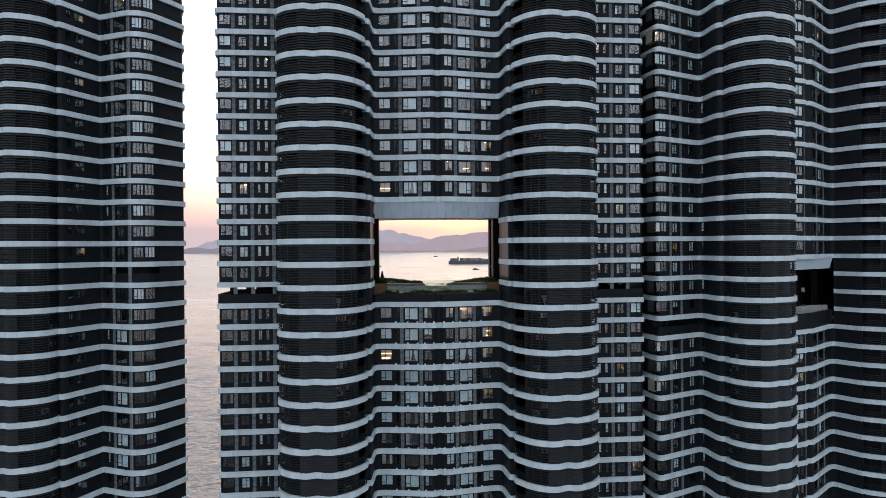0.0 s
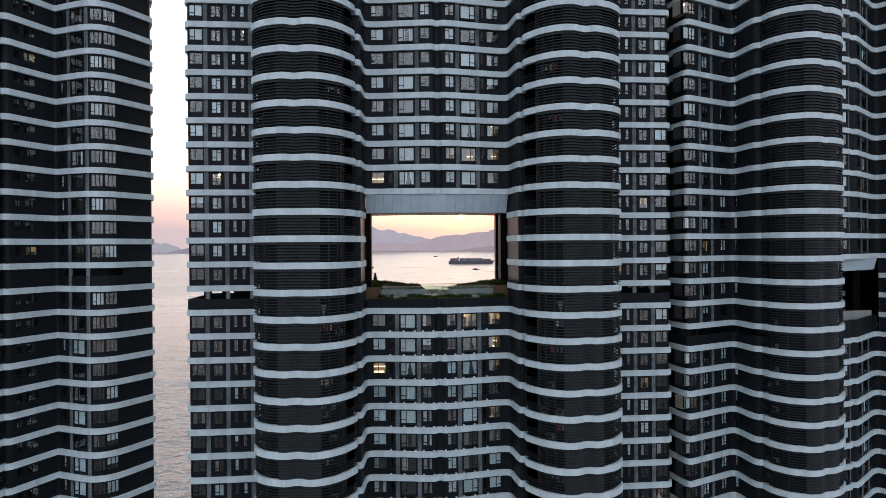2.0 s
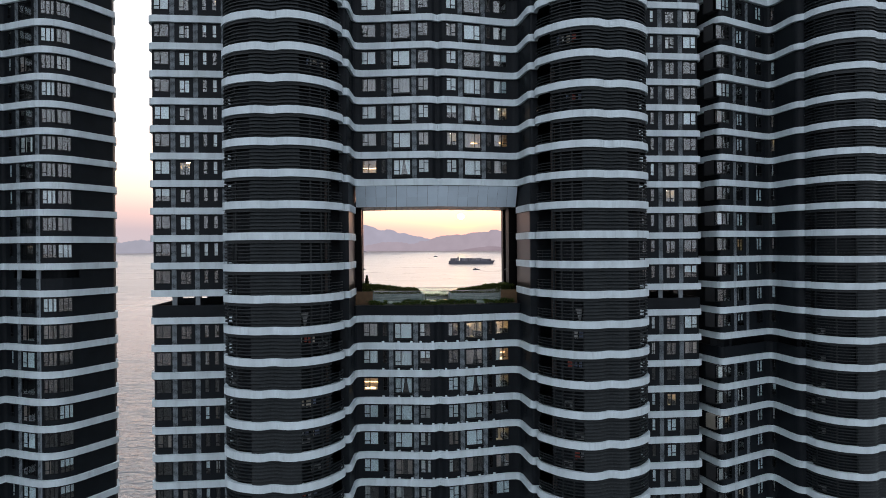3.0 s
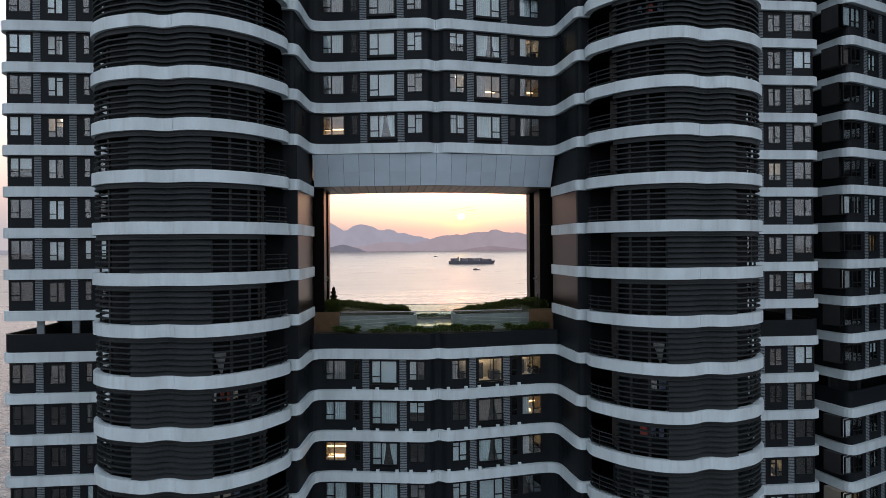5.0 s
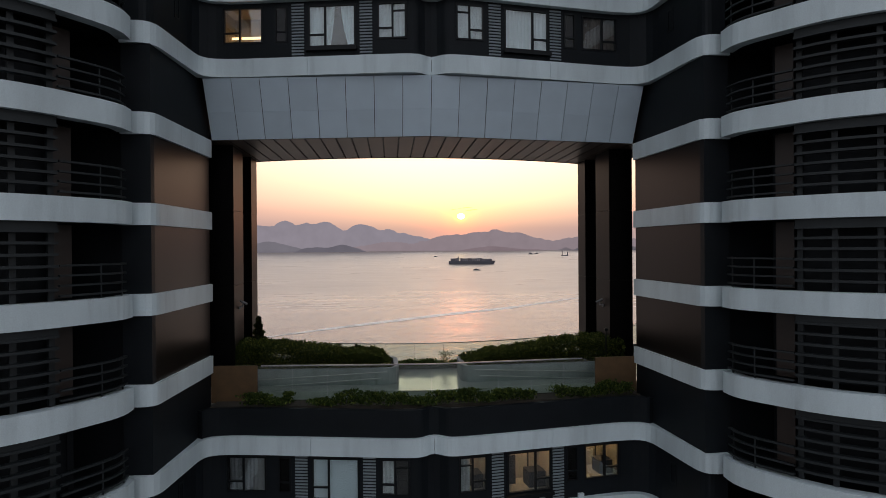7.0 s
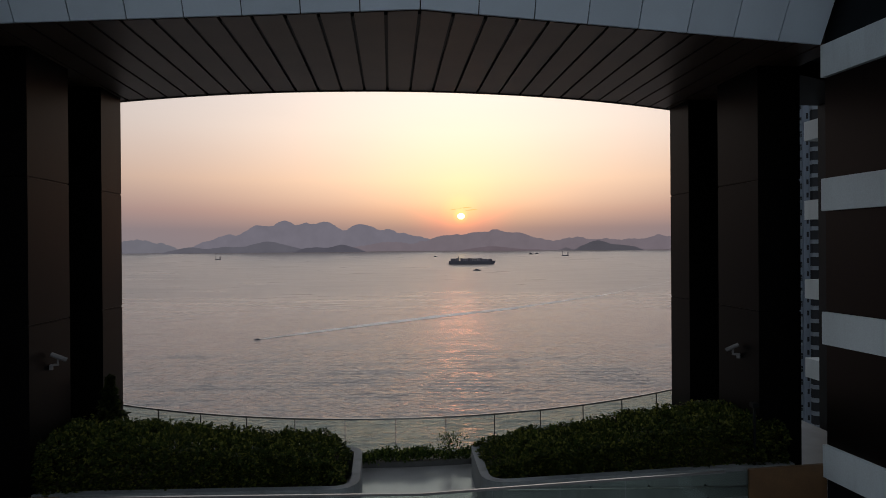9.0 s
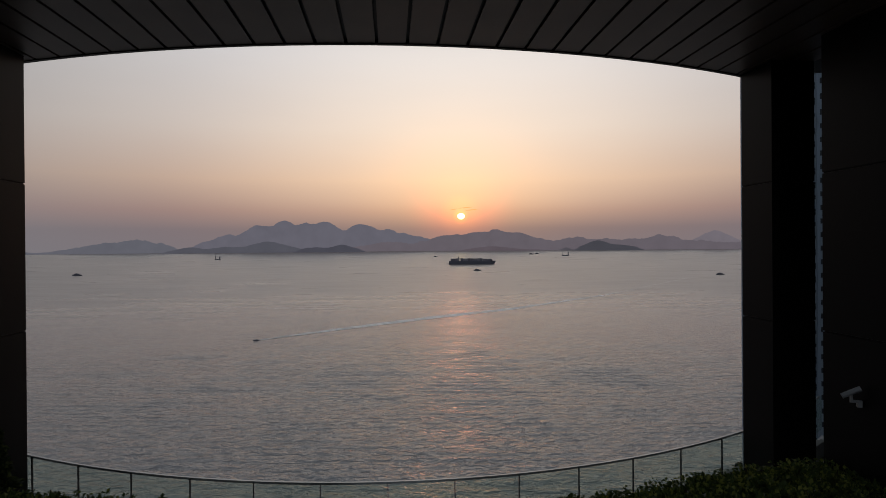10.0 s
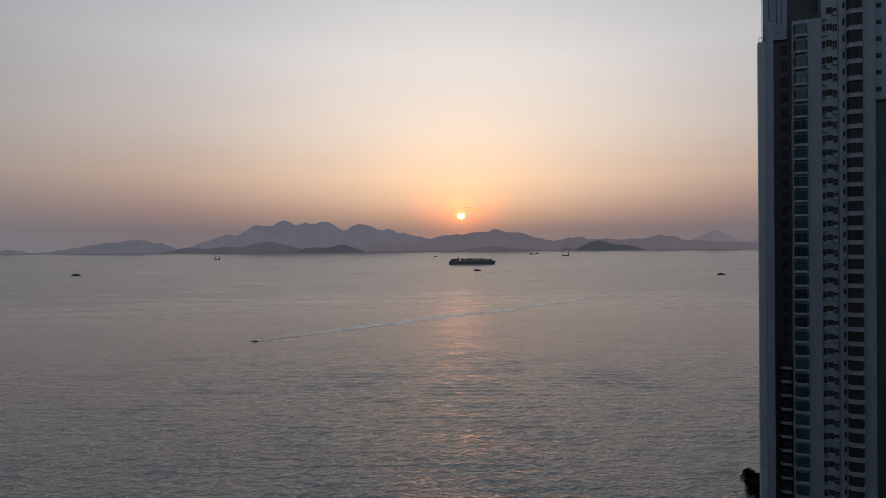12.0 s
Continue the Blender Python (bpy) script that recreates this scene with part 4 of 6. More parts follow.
def side_tower_left():
    t = tagged(new("apartment_tower"), "dark high-rise with pale bands and a blank dark flank", "apartment tower")
    path = rounded([(-53.9, -0.35), (-53.2, -0.35), (-50.4, 5.05), (-43.4, 1.8), (-39.2, 8.6), (-40.4, 11.2)], (0.6, 0.12, 3.6, 0.5), 6)
    bands(t, path, range(LOW, TOP + 1))
    wp = offset(path, 0.3)
    s0 = s_at_x(wp, -50.4)
    fac = Facade(t, wp, [("peep", s0 - 5.05, 1.0), ("high", s0 - 3.45, 1.0), ("slit", s0 + 1.0, 0.70), ("wide", s0 + 3.65, 0.35), ("corner", s0 + 6.55, 0.60), ("corner", s0 + 8.1, 0.60)],
                 [s0 + 2.2, s0 + 5.25], by_x=False)
    for k in range(LOW, TOP):
        if k == -4:
            z = BAND0 + STOREY * k
            for a, b, h in ((0, s0 + 1.3, CLEAR), (s0 + 1.3, s0 + 9.6, 1.35), (s0 + 9.6, length(wp), CLEAR)):
                link("parapet", Soup().ribbon(cut(wp, a, b), 0.2, 0, h).mesh("parapet"), M_WALL, t, m=Matrix.Translation((0, 0, z)))
            link("wall", Soup().ribbon(offset(wp, 1.5), 0.2, 0, CLEAR).mesh("wall"), M_WALL, t, m=Matrix.Translation((0, 0, z)))
            for p, turn in fac.piers:
                link("pier", PIER, M_PIER, t, m=Matrix.Translation((p.x, p.y, z)) @ Matrix.Rotation(turn, 4, "Z"))
        else:
            fac.storey(k, {**{(k, i): (False, None if i > 1 else "none") for i in (0, 1, 4, 5)}, **{(n, 1): (True, "one") for n in (8, 5, -3)}}, pale=-0.6)
    plate(t, offset(path, 0.35), range(LOW, TOP + 1), close=[(-60, 11.5)])
    b = placed(mirror(rounded(BULGE, 0.8)), -75.2, 9.0, -10)
    bands(t, b, range(LOW, TOP + 1))
    plate(t, offset(b, 0.3), range(LOW, TOP + 1), close=[(-55, 3), (-64, 5)])
    tower_foot(t, b)
    tower_foot(t, path)
    bay = Bay(t, b, True, False)
    for k in range(LOW, TOP):
        bay.storey(k)
    tall = Soup().ribbon(placed([(9, 2), (21, 2)], -75.2, 9.0, -10), 8, 3, BAND0 + TOP * STOREY).mesh("core")
    link("core", tall, M_WALL, t)
    # unseen wall added behind, to keep western light out of the bay
    link("rear_wall", Soup().ribbon([(-100, 14), (-42.5, 14), (-42.5, 11.0)], 0.5, 3, BAND0 + TOP * STOREY).mesh("rear_wall"), M_WALL, t)


side_tower_left()


def side_tower_right():
    t = tagged(new("apartment_tower"), "dark high-rise with pale bands and a lower sky garden set back", "apartment tower")
    up = taller_above
    top_z = up(TOP)[0]
    path = rounded([(32.9, 9.0), (33.3, 4.5), (34.2, -0.15), (43.05, 3.66), (43.25, -1.0), (44.9, -1.4)], 1.1, 5)
    bands(t, path, range(LOW, TOP + 1), rise=up)
    wp = offset(path, 0.3)
    fac = Facade(t, wp, [("triple", 34.95, 0.70), ("pair_r", 37.75, 0.60), ("pair_r", 41.2, 0.70), ("slit", 43.18, 0.80)], [36.85, 39.05])
    for k in range(LOW, TOP):
        if k == -7:
            z = up(k)[0]
            link("parapet", Soup().ribbon(wp, 0.2, 0, 1.35).mesh("parapet"), M_WALL, t, m=lift(z))
            link("wall", Soup().ribbon(offset(wp, 2.2), 0.2, 0, CLEAR).mesh("wall"), M_WALL, t, m=lift(z))
        else:
            fac.storey(k, rise=up, pale=-0.1)
    plate(t, offset(path, 0.35), range(LOW, TOP + 1), close=[(47, 9), (36, 9)], rise=up)
    near = rounded([(45.24, 1.53), (44.06, -1.02), (44.26, -2.88), (45.64, -4.75), (47.99, -5.73), (49.56, -5.63), (50.45, -4.95), (51.53, -5.04), (53.49, -4.16), (55.26, -2.49), (56.44, -0.13), (56.83, 1.53)], 0.8)
    far = rounded([(73.0, 6.6), (73.7, 5.7), (76.1, 4.4), (78.4, 2.6), (81.0, 1.6), (82.3, 2.2), (84.0, 1.9), (87.0, 3.6), (88.6, 6.5), (88.0, 9.0)], 0.8)
    for b, flip in ((near, False), (far, True)):
        bands(t, b, range(LOW, TOP + 1), rise=up)
        plate(t, offset(b, 0.3), range(LOW, TOP + 1), rise=up)
        tower_foot(t, b, up)
        bay = Bay(t, b, flip, False)
        for k in range(LOW, TOP):
            bay.storey(k, rise=up)
    # the recess between its bays, and the garden in it
    rec = rounded([(57.4, 2.9), (61.0, 3.95), (61.7, 4.2), (62.1, 4.8), (62.75, 4.6), (63.4, 4.95), (69.6, 9.5), (70.7, 9.9), (73.0, 6.2)], 0.5)
    levels = list(range(-3, TOP + 1)) + list(range(LOW, -6))
    bands(t, rec, levels, rise=up)
    fac = Facade(t, offset(rec, 0.28), [("casement", 60.3, 0.70), ("pair", 64.3, 0.70), ("large_r", 66.6, 0.45), ("slit", 68.8, 0.70)], (61.6, 65.3, 68.0))
    for k in list(range(-3, TOP)) + list(range(LOW, -7)):
        fac.storey(k, rise=up, pale=-0.2)
    back = [(82.0, 18.0), (60.0, 18.0)]
    plate(t, offset(rec, 0.4), levels, close=back, rise=up)
    side = cut(rec, length(rec) - 4.2, length(rec))
    bands(t, side, range(-6, -3), rise=up)
    for k in range(-7, -3):
        link("panel", Soup().ribbon(offset(side, 0.12), 0.3, 0, CLEAR).mesh("panel"), M_WALL, t, m=lift(up(k)[0]))
    inner = [(57.6, 8.0), (64.0, 8.6), (71.4, 13.4), (75.0, 11.0)]
    for z0, z1 in ((EYE - 0.8, top_z), (3, EYE - 14)):
        link("core", Soup().ribbon(inner, 3.0, z0, z1).mesh("core"), M_WALL, t)
    link("core", Soup().ribbon([(47.5, 4.6), (57.0, 4.6)], 6.0, 3, top_z).mesh("core"), M_WALL, t)
    link("core", Soup().ribbon([(74.6, 10.2), (90.0, 9.4)], 6.0, 3, top_z).mesh("core"), M_WALL, t)
    # added out of view, with the core strip after next, against western light leaks
    link("rear_wall", Soup().ribbon([(33.4, 9.4), (33.4, 20.0), (92.0, 20.0), (92.0, 9.0)][::-1], 0.5, 3, top_z).mesh("rear_wall"), M_WALL, t)
    link("core", Soup().ribbon([(43.6, 6.0), (47.6, 4.7)], 0.5, 3, top_z).mesh("core"), M_WALL, t)
    edge = cut(rec, 0.2, length(rec) - 4.4)
    link("parapet", Soup().ribbon(offset(edge, 0.15), 0.25, 0, 2.6).mesh("parapet"), M_WALL, t, m=lift(up(-7)[0]))
    line = [(57.2, 3.0), (70.4, 9.9)]
    bed = [along(line, length(line) * f)[0] for f in (0.2, 0.45, 0.7, 0.97)]
    curve = rounded([(q.x - 0.3, q.y + d) for q, d in zip(bed, (0.6, 2.2, 1.8, 0.3))], 1.5, 6)
    link("planter", Soup().ribbon(curve, 0.3, EYE - 13, EYE - 10.2).mesh("planter"), M_CONC, t, "pale curved concrete planter wall")
    low, high = offset(line, 0.3), offset(line, -0.3)
    z0, z1 = EYE - 3.75, EYE - 1.58
    so = Soup().hexa([(*low[0], z0), (*low[1], z0), (low[1][0], low[1][1] + 0.4, z0), (low[0][0], low[0][1] + 0.4, z0)],
                     [(*high[0], z1), (*high[1], z1), (low[1][0], low[1][1] + 0.4, z1), (low[0][0], low[0][1] + 0.4, z1)])
    link("fascia", so.mesh("fascia"), M_FASCIA, t)
    long = [(57.2, 3.0), (84.0, 17.0)]
    for name, mat, d, z0, z1 in (("soffit", M_SOFFIT, (1.0, 7.2), EYE - 3.8, EYE - 3.5), ("deck", M_CONC, (0.6, 7.2), EYE - 13.2, EYE - 12.8),
                                 ("back_wall", M_WALL, (4.6, 4.9), EYE - 13.6, EYE - 1.0)):
        a, b = offset(long, d[0]), offset(long, d[1])
        so = Soup().hexa([(*a[0], z0), (*a[1], z0), (*b[1], z0), (*b[0], z0)], [(*a[0], z1), (*a[1], z1), (*b[1], z1), (*b[0], z1)])
        link(name, so.mesh(name), mat, t)
    for f in (0.5, 0.95):
        q, _ = along(offset(line, 3.0), f * length(line))
        link("column", Soup().box(q.x - 0.6, q.x + 0.6, q.y - 0.8, q.y + 0.8, EYE - 12.8, EYE - 3.8).mesh("column"), M_BRONZE, t, "dark bronze-clad column")
    for f, w in ((0.32, 1.3), (0.98, 0.7)):
        q, d = along(offset(line, 4.4), f * length(line))
        for k in (-6, -5):
            link("band", Soup().box(-w, w, -0.3, 0.3, -0.75, 0).mesh("band"), M_BAND, t,
                 m=lift(up(k)[0]) @ Matrix.Translation((q.x, q.y, 0)) @ Matrix.Rotation(math.atan2(d.y, d.x), 4, "Z"))
    rng = random.Random(44)
    shrub = tagged(new("hedge"), "green hedge in the curved planter of the other tower", "hedge")
    link("foliage", leaves("foliage", 1600, lambda r: (Vector((*along(offset(curve, r.uniform(0.3, 1.2)), r.uniform(0.2, length(curve) * 0.5))[0], EYE - 10.3 + r.uniform(0, 0.9))), (0, -0.5, 1)), 0.3, rng),
         M_LEAF, shrub)
    link("soil", Soup().ribbon(offset(curve, 0.3), 1.2, EYE - 12.8, EYE - 10.3).mesh("soil"), M_SOIL, t)
    tower_foot(t, path, up)
    tower_foot(t, rec, up)


side_tower_right()


# ---- the sky garden: fascia, ceiling, columns, deck ----
def front_y(x, end=0.95, mid=-0.15):
    return mid + (end - mid) * min(abs(x), 9.4) / 9.4


def fascia():
    """Leaning pale panels over the opening: each panel a part."""
    n, z1, z0 = 16, EYE + 7.16, EYE + 4.86
    thing = TOWER
    for i in range(n):
        x0, x1 = -9.38 + 18.76 * i / n + 0.012, -9.38 + 18.76 * (i + 1) / n - 0.012
        for a, b in ((0.0, 0.46), (0.46, 1.0)):
            za, zb = z0 + (z1 - z0) * a + 0.002, z0 + (z1 - z0) * b - 0.002

            def lean(x, f):
                lo, hi = front_y(x, 0.95, -0.5), front_y(x, -0.3, -1.45)
                return lo + (hi - lo) * f
            so = Soup().hexa([(x0, lean(x0, a), za), (x1, lean(x1, a), za), (x1, lean(x1, a) + 0.05, za), (x0, lean(x0, a) + 0.05, za)],
                             [(x0, lean(x0, b), zb), (x1, lean(x1, b), zb), (x1, lean(x1, b) + 0.05, zb), (x0, lean(x0, b) + 0.05, zb)])
            link("fascia_panel", so.mesh("fascia_panel"), M_FASCIA, thing)
    so = Soup()
    for sg in (-1, 1):
        xs = (-9.38, 0.0) if sg < 0 else (0.0, 9.38)
        low = [(x, front_y(x, 0.95, -0.5) + 0.3, z0 + 0.02) for x in xs]
        high = [(x, front_y(x, -0.3, -1.45) + 0.3, z1) for x in xs]
        so.hexa([low[0], low[1], (xs[1], 2, z0 + 0.02), (xs[0], 2, z0 + 0.02)], [high[0], high[1], (xs[1], 2, z1), (xs[0], 2, z1)])
    link("fascia_backing", so.mesh("fascia_backing"), M_WALL, thing)


fascia()


def rear_y(x):
    return 5.60 + (0.024 if x > 0 else 0.0222) * x * x


def ceiling():
    so, w = Soup(), 0.668
    n = 30
    for i in range(n):
        x0 = -n * w / 2 + i * w
        x1 = x0 + w
        g = 0.036
        f0, f1 = front_y(x0, 1.0, -0.42), front_y(x1, 1.0, -0.42)
        r0, r1 = rear_y(x0), rear_y(x1)
        so.hexa([(x0 + g, f0, EYE + 4.85), (x1 - g, f1, EYE + 4.85), (x1 - g, r1, EYE + 4.85), (x0 + g, r0, EYE + 4.85)],
                [(x0 + g, f0, EYE + 4.9), (x1 - g, f1, EYE + 4.9), (x1 - g, r1, EYE + 4.9), (x0 + g, r0, EYE + 4.9)])
    tagged(link("ceiling", so.mesh("ceiling"), M_SOFFIT), "dark brown boarded soffit with open joints", "ceiling", kind="structure")
    edge = [(-10.2 + 0.85 * i, rear_y(-10.2 + 0.85 * i) + 0.04) for i in range(25)]
    link("soffit_trim", Soup().ribbon(edge[::-1], 0.1, EYE + 4.83, EYE + 5.3).mesh("soffit_trim"), M_BRONZE, TOWER, "dark metal edge trim of the soffit")
    v = Soup().ribbon(edge[::-1], 4.4, EYE + 4.93, EYE + 5.6)
    link("soffit_slab", v.mesh("soffit_slab"), M_WALL, TOWER)


ceiling()
DECK = EYE - 6.5
PAVING = EYE - 6.1


def columns():
    for x0, x1, y0, y1 in ((-9.98, -8.8, 2.2, 3.95), (-9.95, -8.8, 5.7, 6.95), (8.85, 10.0, 2.55, 4.45), (8.85, 9.95, 6.15, 7.4)):
        so = Soup()
        levels = [(DECK, 0)]
        for z in (EYE - 1.5, EYE + 1.9):
            levels += [(z - 0.02, 0), (z - 0.012, 0.02), (z + 0.012, 0.02), (z + 0.02, 0)]
        levels.append((EYE + 4.85, 0))
        for z, d in levels:
            so.v += [(x0 + d, y0 + d, z), (x1 - d, y0 + d, z), (x1 - d, y1 - d, z), (x0 + d, y1 - d, z)]
        for i in range(len(levels) - 1):
            so.f += [(4 * i + j, 4 * i + (j + 1) % 4, 4 * i + 4 + (j + 1) % 4, 4 * i + 4 + j) for j in range(4)]
        link("column", so.mesh("column"), M_BRONZE, TOWER, "dark bronze-clad column")


columns()


def rail_y(x):
    return 5.70 + 0.0295 * x * x


def deck():
    xs = [-15 + 1.5 * i for i in range(21)]
    so = Soup()
    for x0, x1 in zip(xs, xs[1:]):
        f0, f1 = (front_y(x0, 0.1, -0.6), front_y(x1, 0.1, -0.6)) if abs(x0) < 9.3 and abs(x1) < 9.3 else (1.25, 1.25)
        so.hexa([(x0, f0, DECK - 0.4), (x1, f1, DECK - 0.4), (x1, rail_y(x1) + 0.25, DECK - 0.4), (x0, rail_y(x0) + 0.25, DECK - 0.4)],
                [(x0, f0, DECK), (x1, f1, DECK), (x1, rail_y(x1) + 0.25, DECK), (x0, rail_y(x0) + 0.25, DECK)])
    tagged(link("floor", so.mesh("floor"), M_DECK), "smooth pale paving of the sky garden", "floor", kind="structure")
    so = Soup()
    for x0, x1 in zip(xs[3:], xs[4:-3]):
        so.hexa([(x0, 0.5 + 0.07 * abs(x0), DECK + 0.004), (x1, 0.5 + 0.07 * abs(x1), DECK + 0.004), (x1, rail_y(x1) - 0.6, DECK + 0.004), (x0, rail_y(x0) - 0.6, DECK + 0.004)],
                [(x0, 0.5 + 0.07 * abs(x0), PAVING), (x1, 0.5 + 0.07 * abs(x1), PAVING), (x1, rail_y(x1) - 0.6, PAVING), (x0, rail_y(x0) - 0.6, PAVING)])
    tagged(link("pavement", so.mesh("pavement"), M_DECK), "raised smooth pale walkway between the planters", "pavement", kind="structure")
    rec = offset(rounded(RECESS, 0.7), 0.16)
    n = length(rec)
    link("parapet", Soup().ribbon(cut(rec, 4.6, n - 4.6), 0.22, 0, 1.12).mesh("parapet"), M_WALL, TOWER, m=Matrix.Translation((0, 0, BAND0 - 5 * STOREY)))
    # kerb bed along the back edge
    kerb = [(x, rail_y(x) - 0.62) for x in xs[1:-1]]
    link("kerb", Soup().ribbon(kerb, 0.14, 0, 0.56).ribbon(offset(kerb, 0.14), 0.70, 0, 0.52).mesh("kerb"), M_KERB, TOWER, "low concrete kerb of a planting bed", m=Matrix.Translation((0, 0, DECK)))


deck()
M_GLASS = glass("balustrade_glass", (0.88, 0.94, 0.90), 0.045)
M_CASE = material("dull_casing", (0.14, 0.14, 0.14), 0.5, grain=0.15)


def balustrades():
    rail = tagged(new("glass_balustrade"), "curved clear glass balustrade with a thin steel handrail", "balustrade")
    xs = [-14.0 + 1.5 * i for i in range(20)]
    top, low = EYE - 4.88, DECK + 0.45
    for x0, x1 in zip(xs, xs[1:]):
        a, b = (x0 + 0.02, rail_y(x0)), (x1 - 0.02, rail_y(x1))
        p = link("glass_panel", Soup().ribbon([a, b], 0.014, low, top - 0.02).mesh("glass_panel"), M_GLASS, rail)
        p.visible_shadow = False
        link("post", Soup().box(x0 - 0.009, x0 + 0.009, rail_y(x0) - 0.03, rail_y(x0) + 0.03, low - 0.2, top).mesh("post"), M_FRAME, rail)
    fine = [(-14.25 + 0.5 * i, rail_y(-14.25 + 0.5 * i)) for i in range(58)]
    link("handrail", Soup().ribbon(fine, 0.06, top - 0.02, top + 0.03).mesh("handrail"), M_STEEL, rail)
    front = tagged(new("glass_balustrade"), "frameless glass balustrade between rusty end panels", "balustrade")
    xs = [-7.5 + 1.5 * i for i in range(11)]

    def fy(x):
        return 0.29 + 0.075 * abs(x)
    for x0, x1 in zip(xs, xs[1:]):
        p = link("glass_panel", Soup().ribbon([(x0 + 0.01, fy(x0)), (x1 - 0.01, fy(x1))], 0.016, DECK, EYE - 4.93).mesh("glass_panel"), M_GLASS, front)
        p.visible_shadow = False
    link("handrail", Soup().ribbon([(x, fy(x) - 0.02) for x in (-7.35, -5, -2.5, 0, 2.5, 5, 6.9)], 0.05, EYE - 4.94, EYE - 4.89).mesh("handrail"), M_STEEL, front, "brushed steel handrail")
    for sg in (-1, 1):
        pts = sorted([(sg * 7.52, fy(7.5)), (sg * 9.5, fy(9.4))])
        link("end_panel", Soup().ribbon(pts, 0.08, DECK, EYE - 4.91).mesh("end_panel"), material("rusty_panel", (0.105, 0.056, 0.022), 0.7, grain=0.3, scale=2.0), front, "rust-brown end panel")


balustrades()


def planter(sg):
    so = tagged(new("planter"), "long pale concrete planter with a rounded end, holding a hedge", "planter")
    inner = 1.6 if sg < 0 else 1.75
    pts = [(9.6, 2.5), (inner, 2.05), (inner + 0.05, 4.7), (9.6, 5.3)]
    ring = rounded(pts, 0.45, 5)
    ring = [(sg * x, y) for x, y in ring]
    if sg > 0:
        ring = ring[::-1]
    ring = ring[::-1]
    link("wall", Soup().ribbon(ring, 0.22, DECK, EYE - 5.36).mesh("wall"), M_PLANTER, so)
    # two slanting pipe rails on its front
    for z0, z1, far in ((EYE - 5.85, EYE - 5.5, inner + 0.35), (EYE - 6.2, EYE - 5.78, inner + 0.6)):
        pts = [(sg * 9.2, 2.12, z0), (sg * far, 1.74, z1)]
        d = Vector(pts[1]) - Vector(pts[0])
        bm = bmesh.new()
        bmesh.ops.create_cone(bm, cap_ends=True, segments=8, radius1=0.024, radius2=0.024, depth=d.length,
                              matrix=Matrix.Translation((Vector(pts[0]) + Vector(pts[1])) / 2) @ d.to_track_quat("Z", "Y").to_matrix().to_4x4())
        part("pipe_rail", bm, M_STEEL, so, "thin steel pipe rail")
        for i in range(5):
            q = Vector(pts[0]) + d * (0.08 + 0.21 * i)
            link("bracket", Soup().box(q.x - 0.015, q.x + 0.015, q.y, q.y + 0.34, q.z - 0.02, q.z + 0.02).mesh("bracket"), M_FRAME, so)
    b = sorted((sg * (inner + 0.25), sg * 9.6))
    link("soil", Soup().box(b[0], b[1], 2.55, 4.6, DECK, EYE - 5.45).mesh("soil"), M_SOIL, so)


planter(-1)
planter(1)


# ---- planting ----
def hedge(sg, label, seed, profile):
    rng = random.Random(seed)
    thing = tagged(new("hedge"), label, "hedge")

    def height(x):
        x = abs(x)
        h = 0.0
        for (xa, ha), (xb, hb) in zip(profile, profile[1:]):
            if xa <= x:
                h = ha + (hb - ha) * min(1, (x - xa) / (xb - xa))
        return h + 0.14 * noise.noise((x * 1.4, seed, 0)) + 0.08 * noise.noise((x * 4.5, seed, 3))

    def where(r):
        x = sg * r.uniform(1.8, 9.5)
        top = max(0.1, height(x))
        f = r.random()
        y0, y1 = 2.35, 4.7
        bulge = 0.22 * noise.noise((x * 1.8, seed, 5))
        if f < 0.5:
            y, z, d = r.uniform(y0, y1), top - abs(r.gauss(0, 0.07)) + 0.1 * noise.noise((x * 3, r.uniform(y0, y1) * 3, seed)), (0, 0, 1)
            z -= 0.25 * (abs((y - (y0 + y1) / 2) / ((y1 - y0) / 2)) ** 4)
        elif f < 0.85:
            z = r.uniform(0.02, top)
            y, d = y0 - bulge + abs(r.gauss(0, 0.12)) + 0.12 * (z / top) ** 3, (0, -1, 0.2)
        else:
            z = r.uniform(0.02, top)
            y, d = y1 + bulge - abs(r.gauss(0, 0.12)), (0, 1, 0.2)
        if abs(x) < 2.05:
            d = (-sg, -0.3, 0.3)
        # rosettes: the leaves gather in small heads
        p = Vector((x, y, EYE - 5.45 + z))
        head = noise.noise(p * 4.2) + 0.5 * noise.noise(p * 8.5)
        return p + Vector(d).normalized() * (0.16 * head), d
    link("foliage", leaves("foliage", 36000, where, 0.085, rng), M_LEAF, thing)
    so = Soup()
    for _ in range(120):
        x, y = sg * rng.uniform(2.0, 9.4), rng.uniform(2.6, 4.5)
        h = max(0.3, height(x)) * 0.85
        so.box(x - 0.012, x + 0.012, y - 0.012, y + 0.012, EYE - 5.45, EYE - 5.45 + h)
    tagged(link("undergrowth", so.mesh("undergrowth"), M_SOIL, thing), kind="stuff")


hedge(-1, "dense clipped green hedge with ragged top in a concrete planter", 3,
      ((1.8, 0.1), (1.95, 0.3), (2.2, 0.5), (2.6, 0.62), (3.8, 0.70), (5.4, 0.90), (7.4, 1.12), (9.6, 1.2)))
hedge(1, "dense green hedge rising towards the column in a concrete planter", 8,
      ((1.8, 0.06), (2.0, 0.2), (2.3, 0.34), (2.7, 0.42), (3.1, 0.47), (4.5, 0.66), (6.0, 0.88), (7.4, 1.08), (9.6, 1.14)))


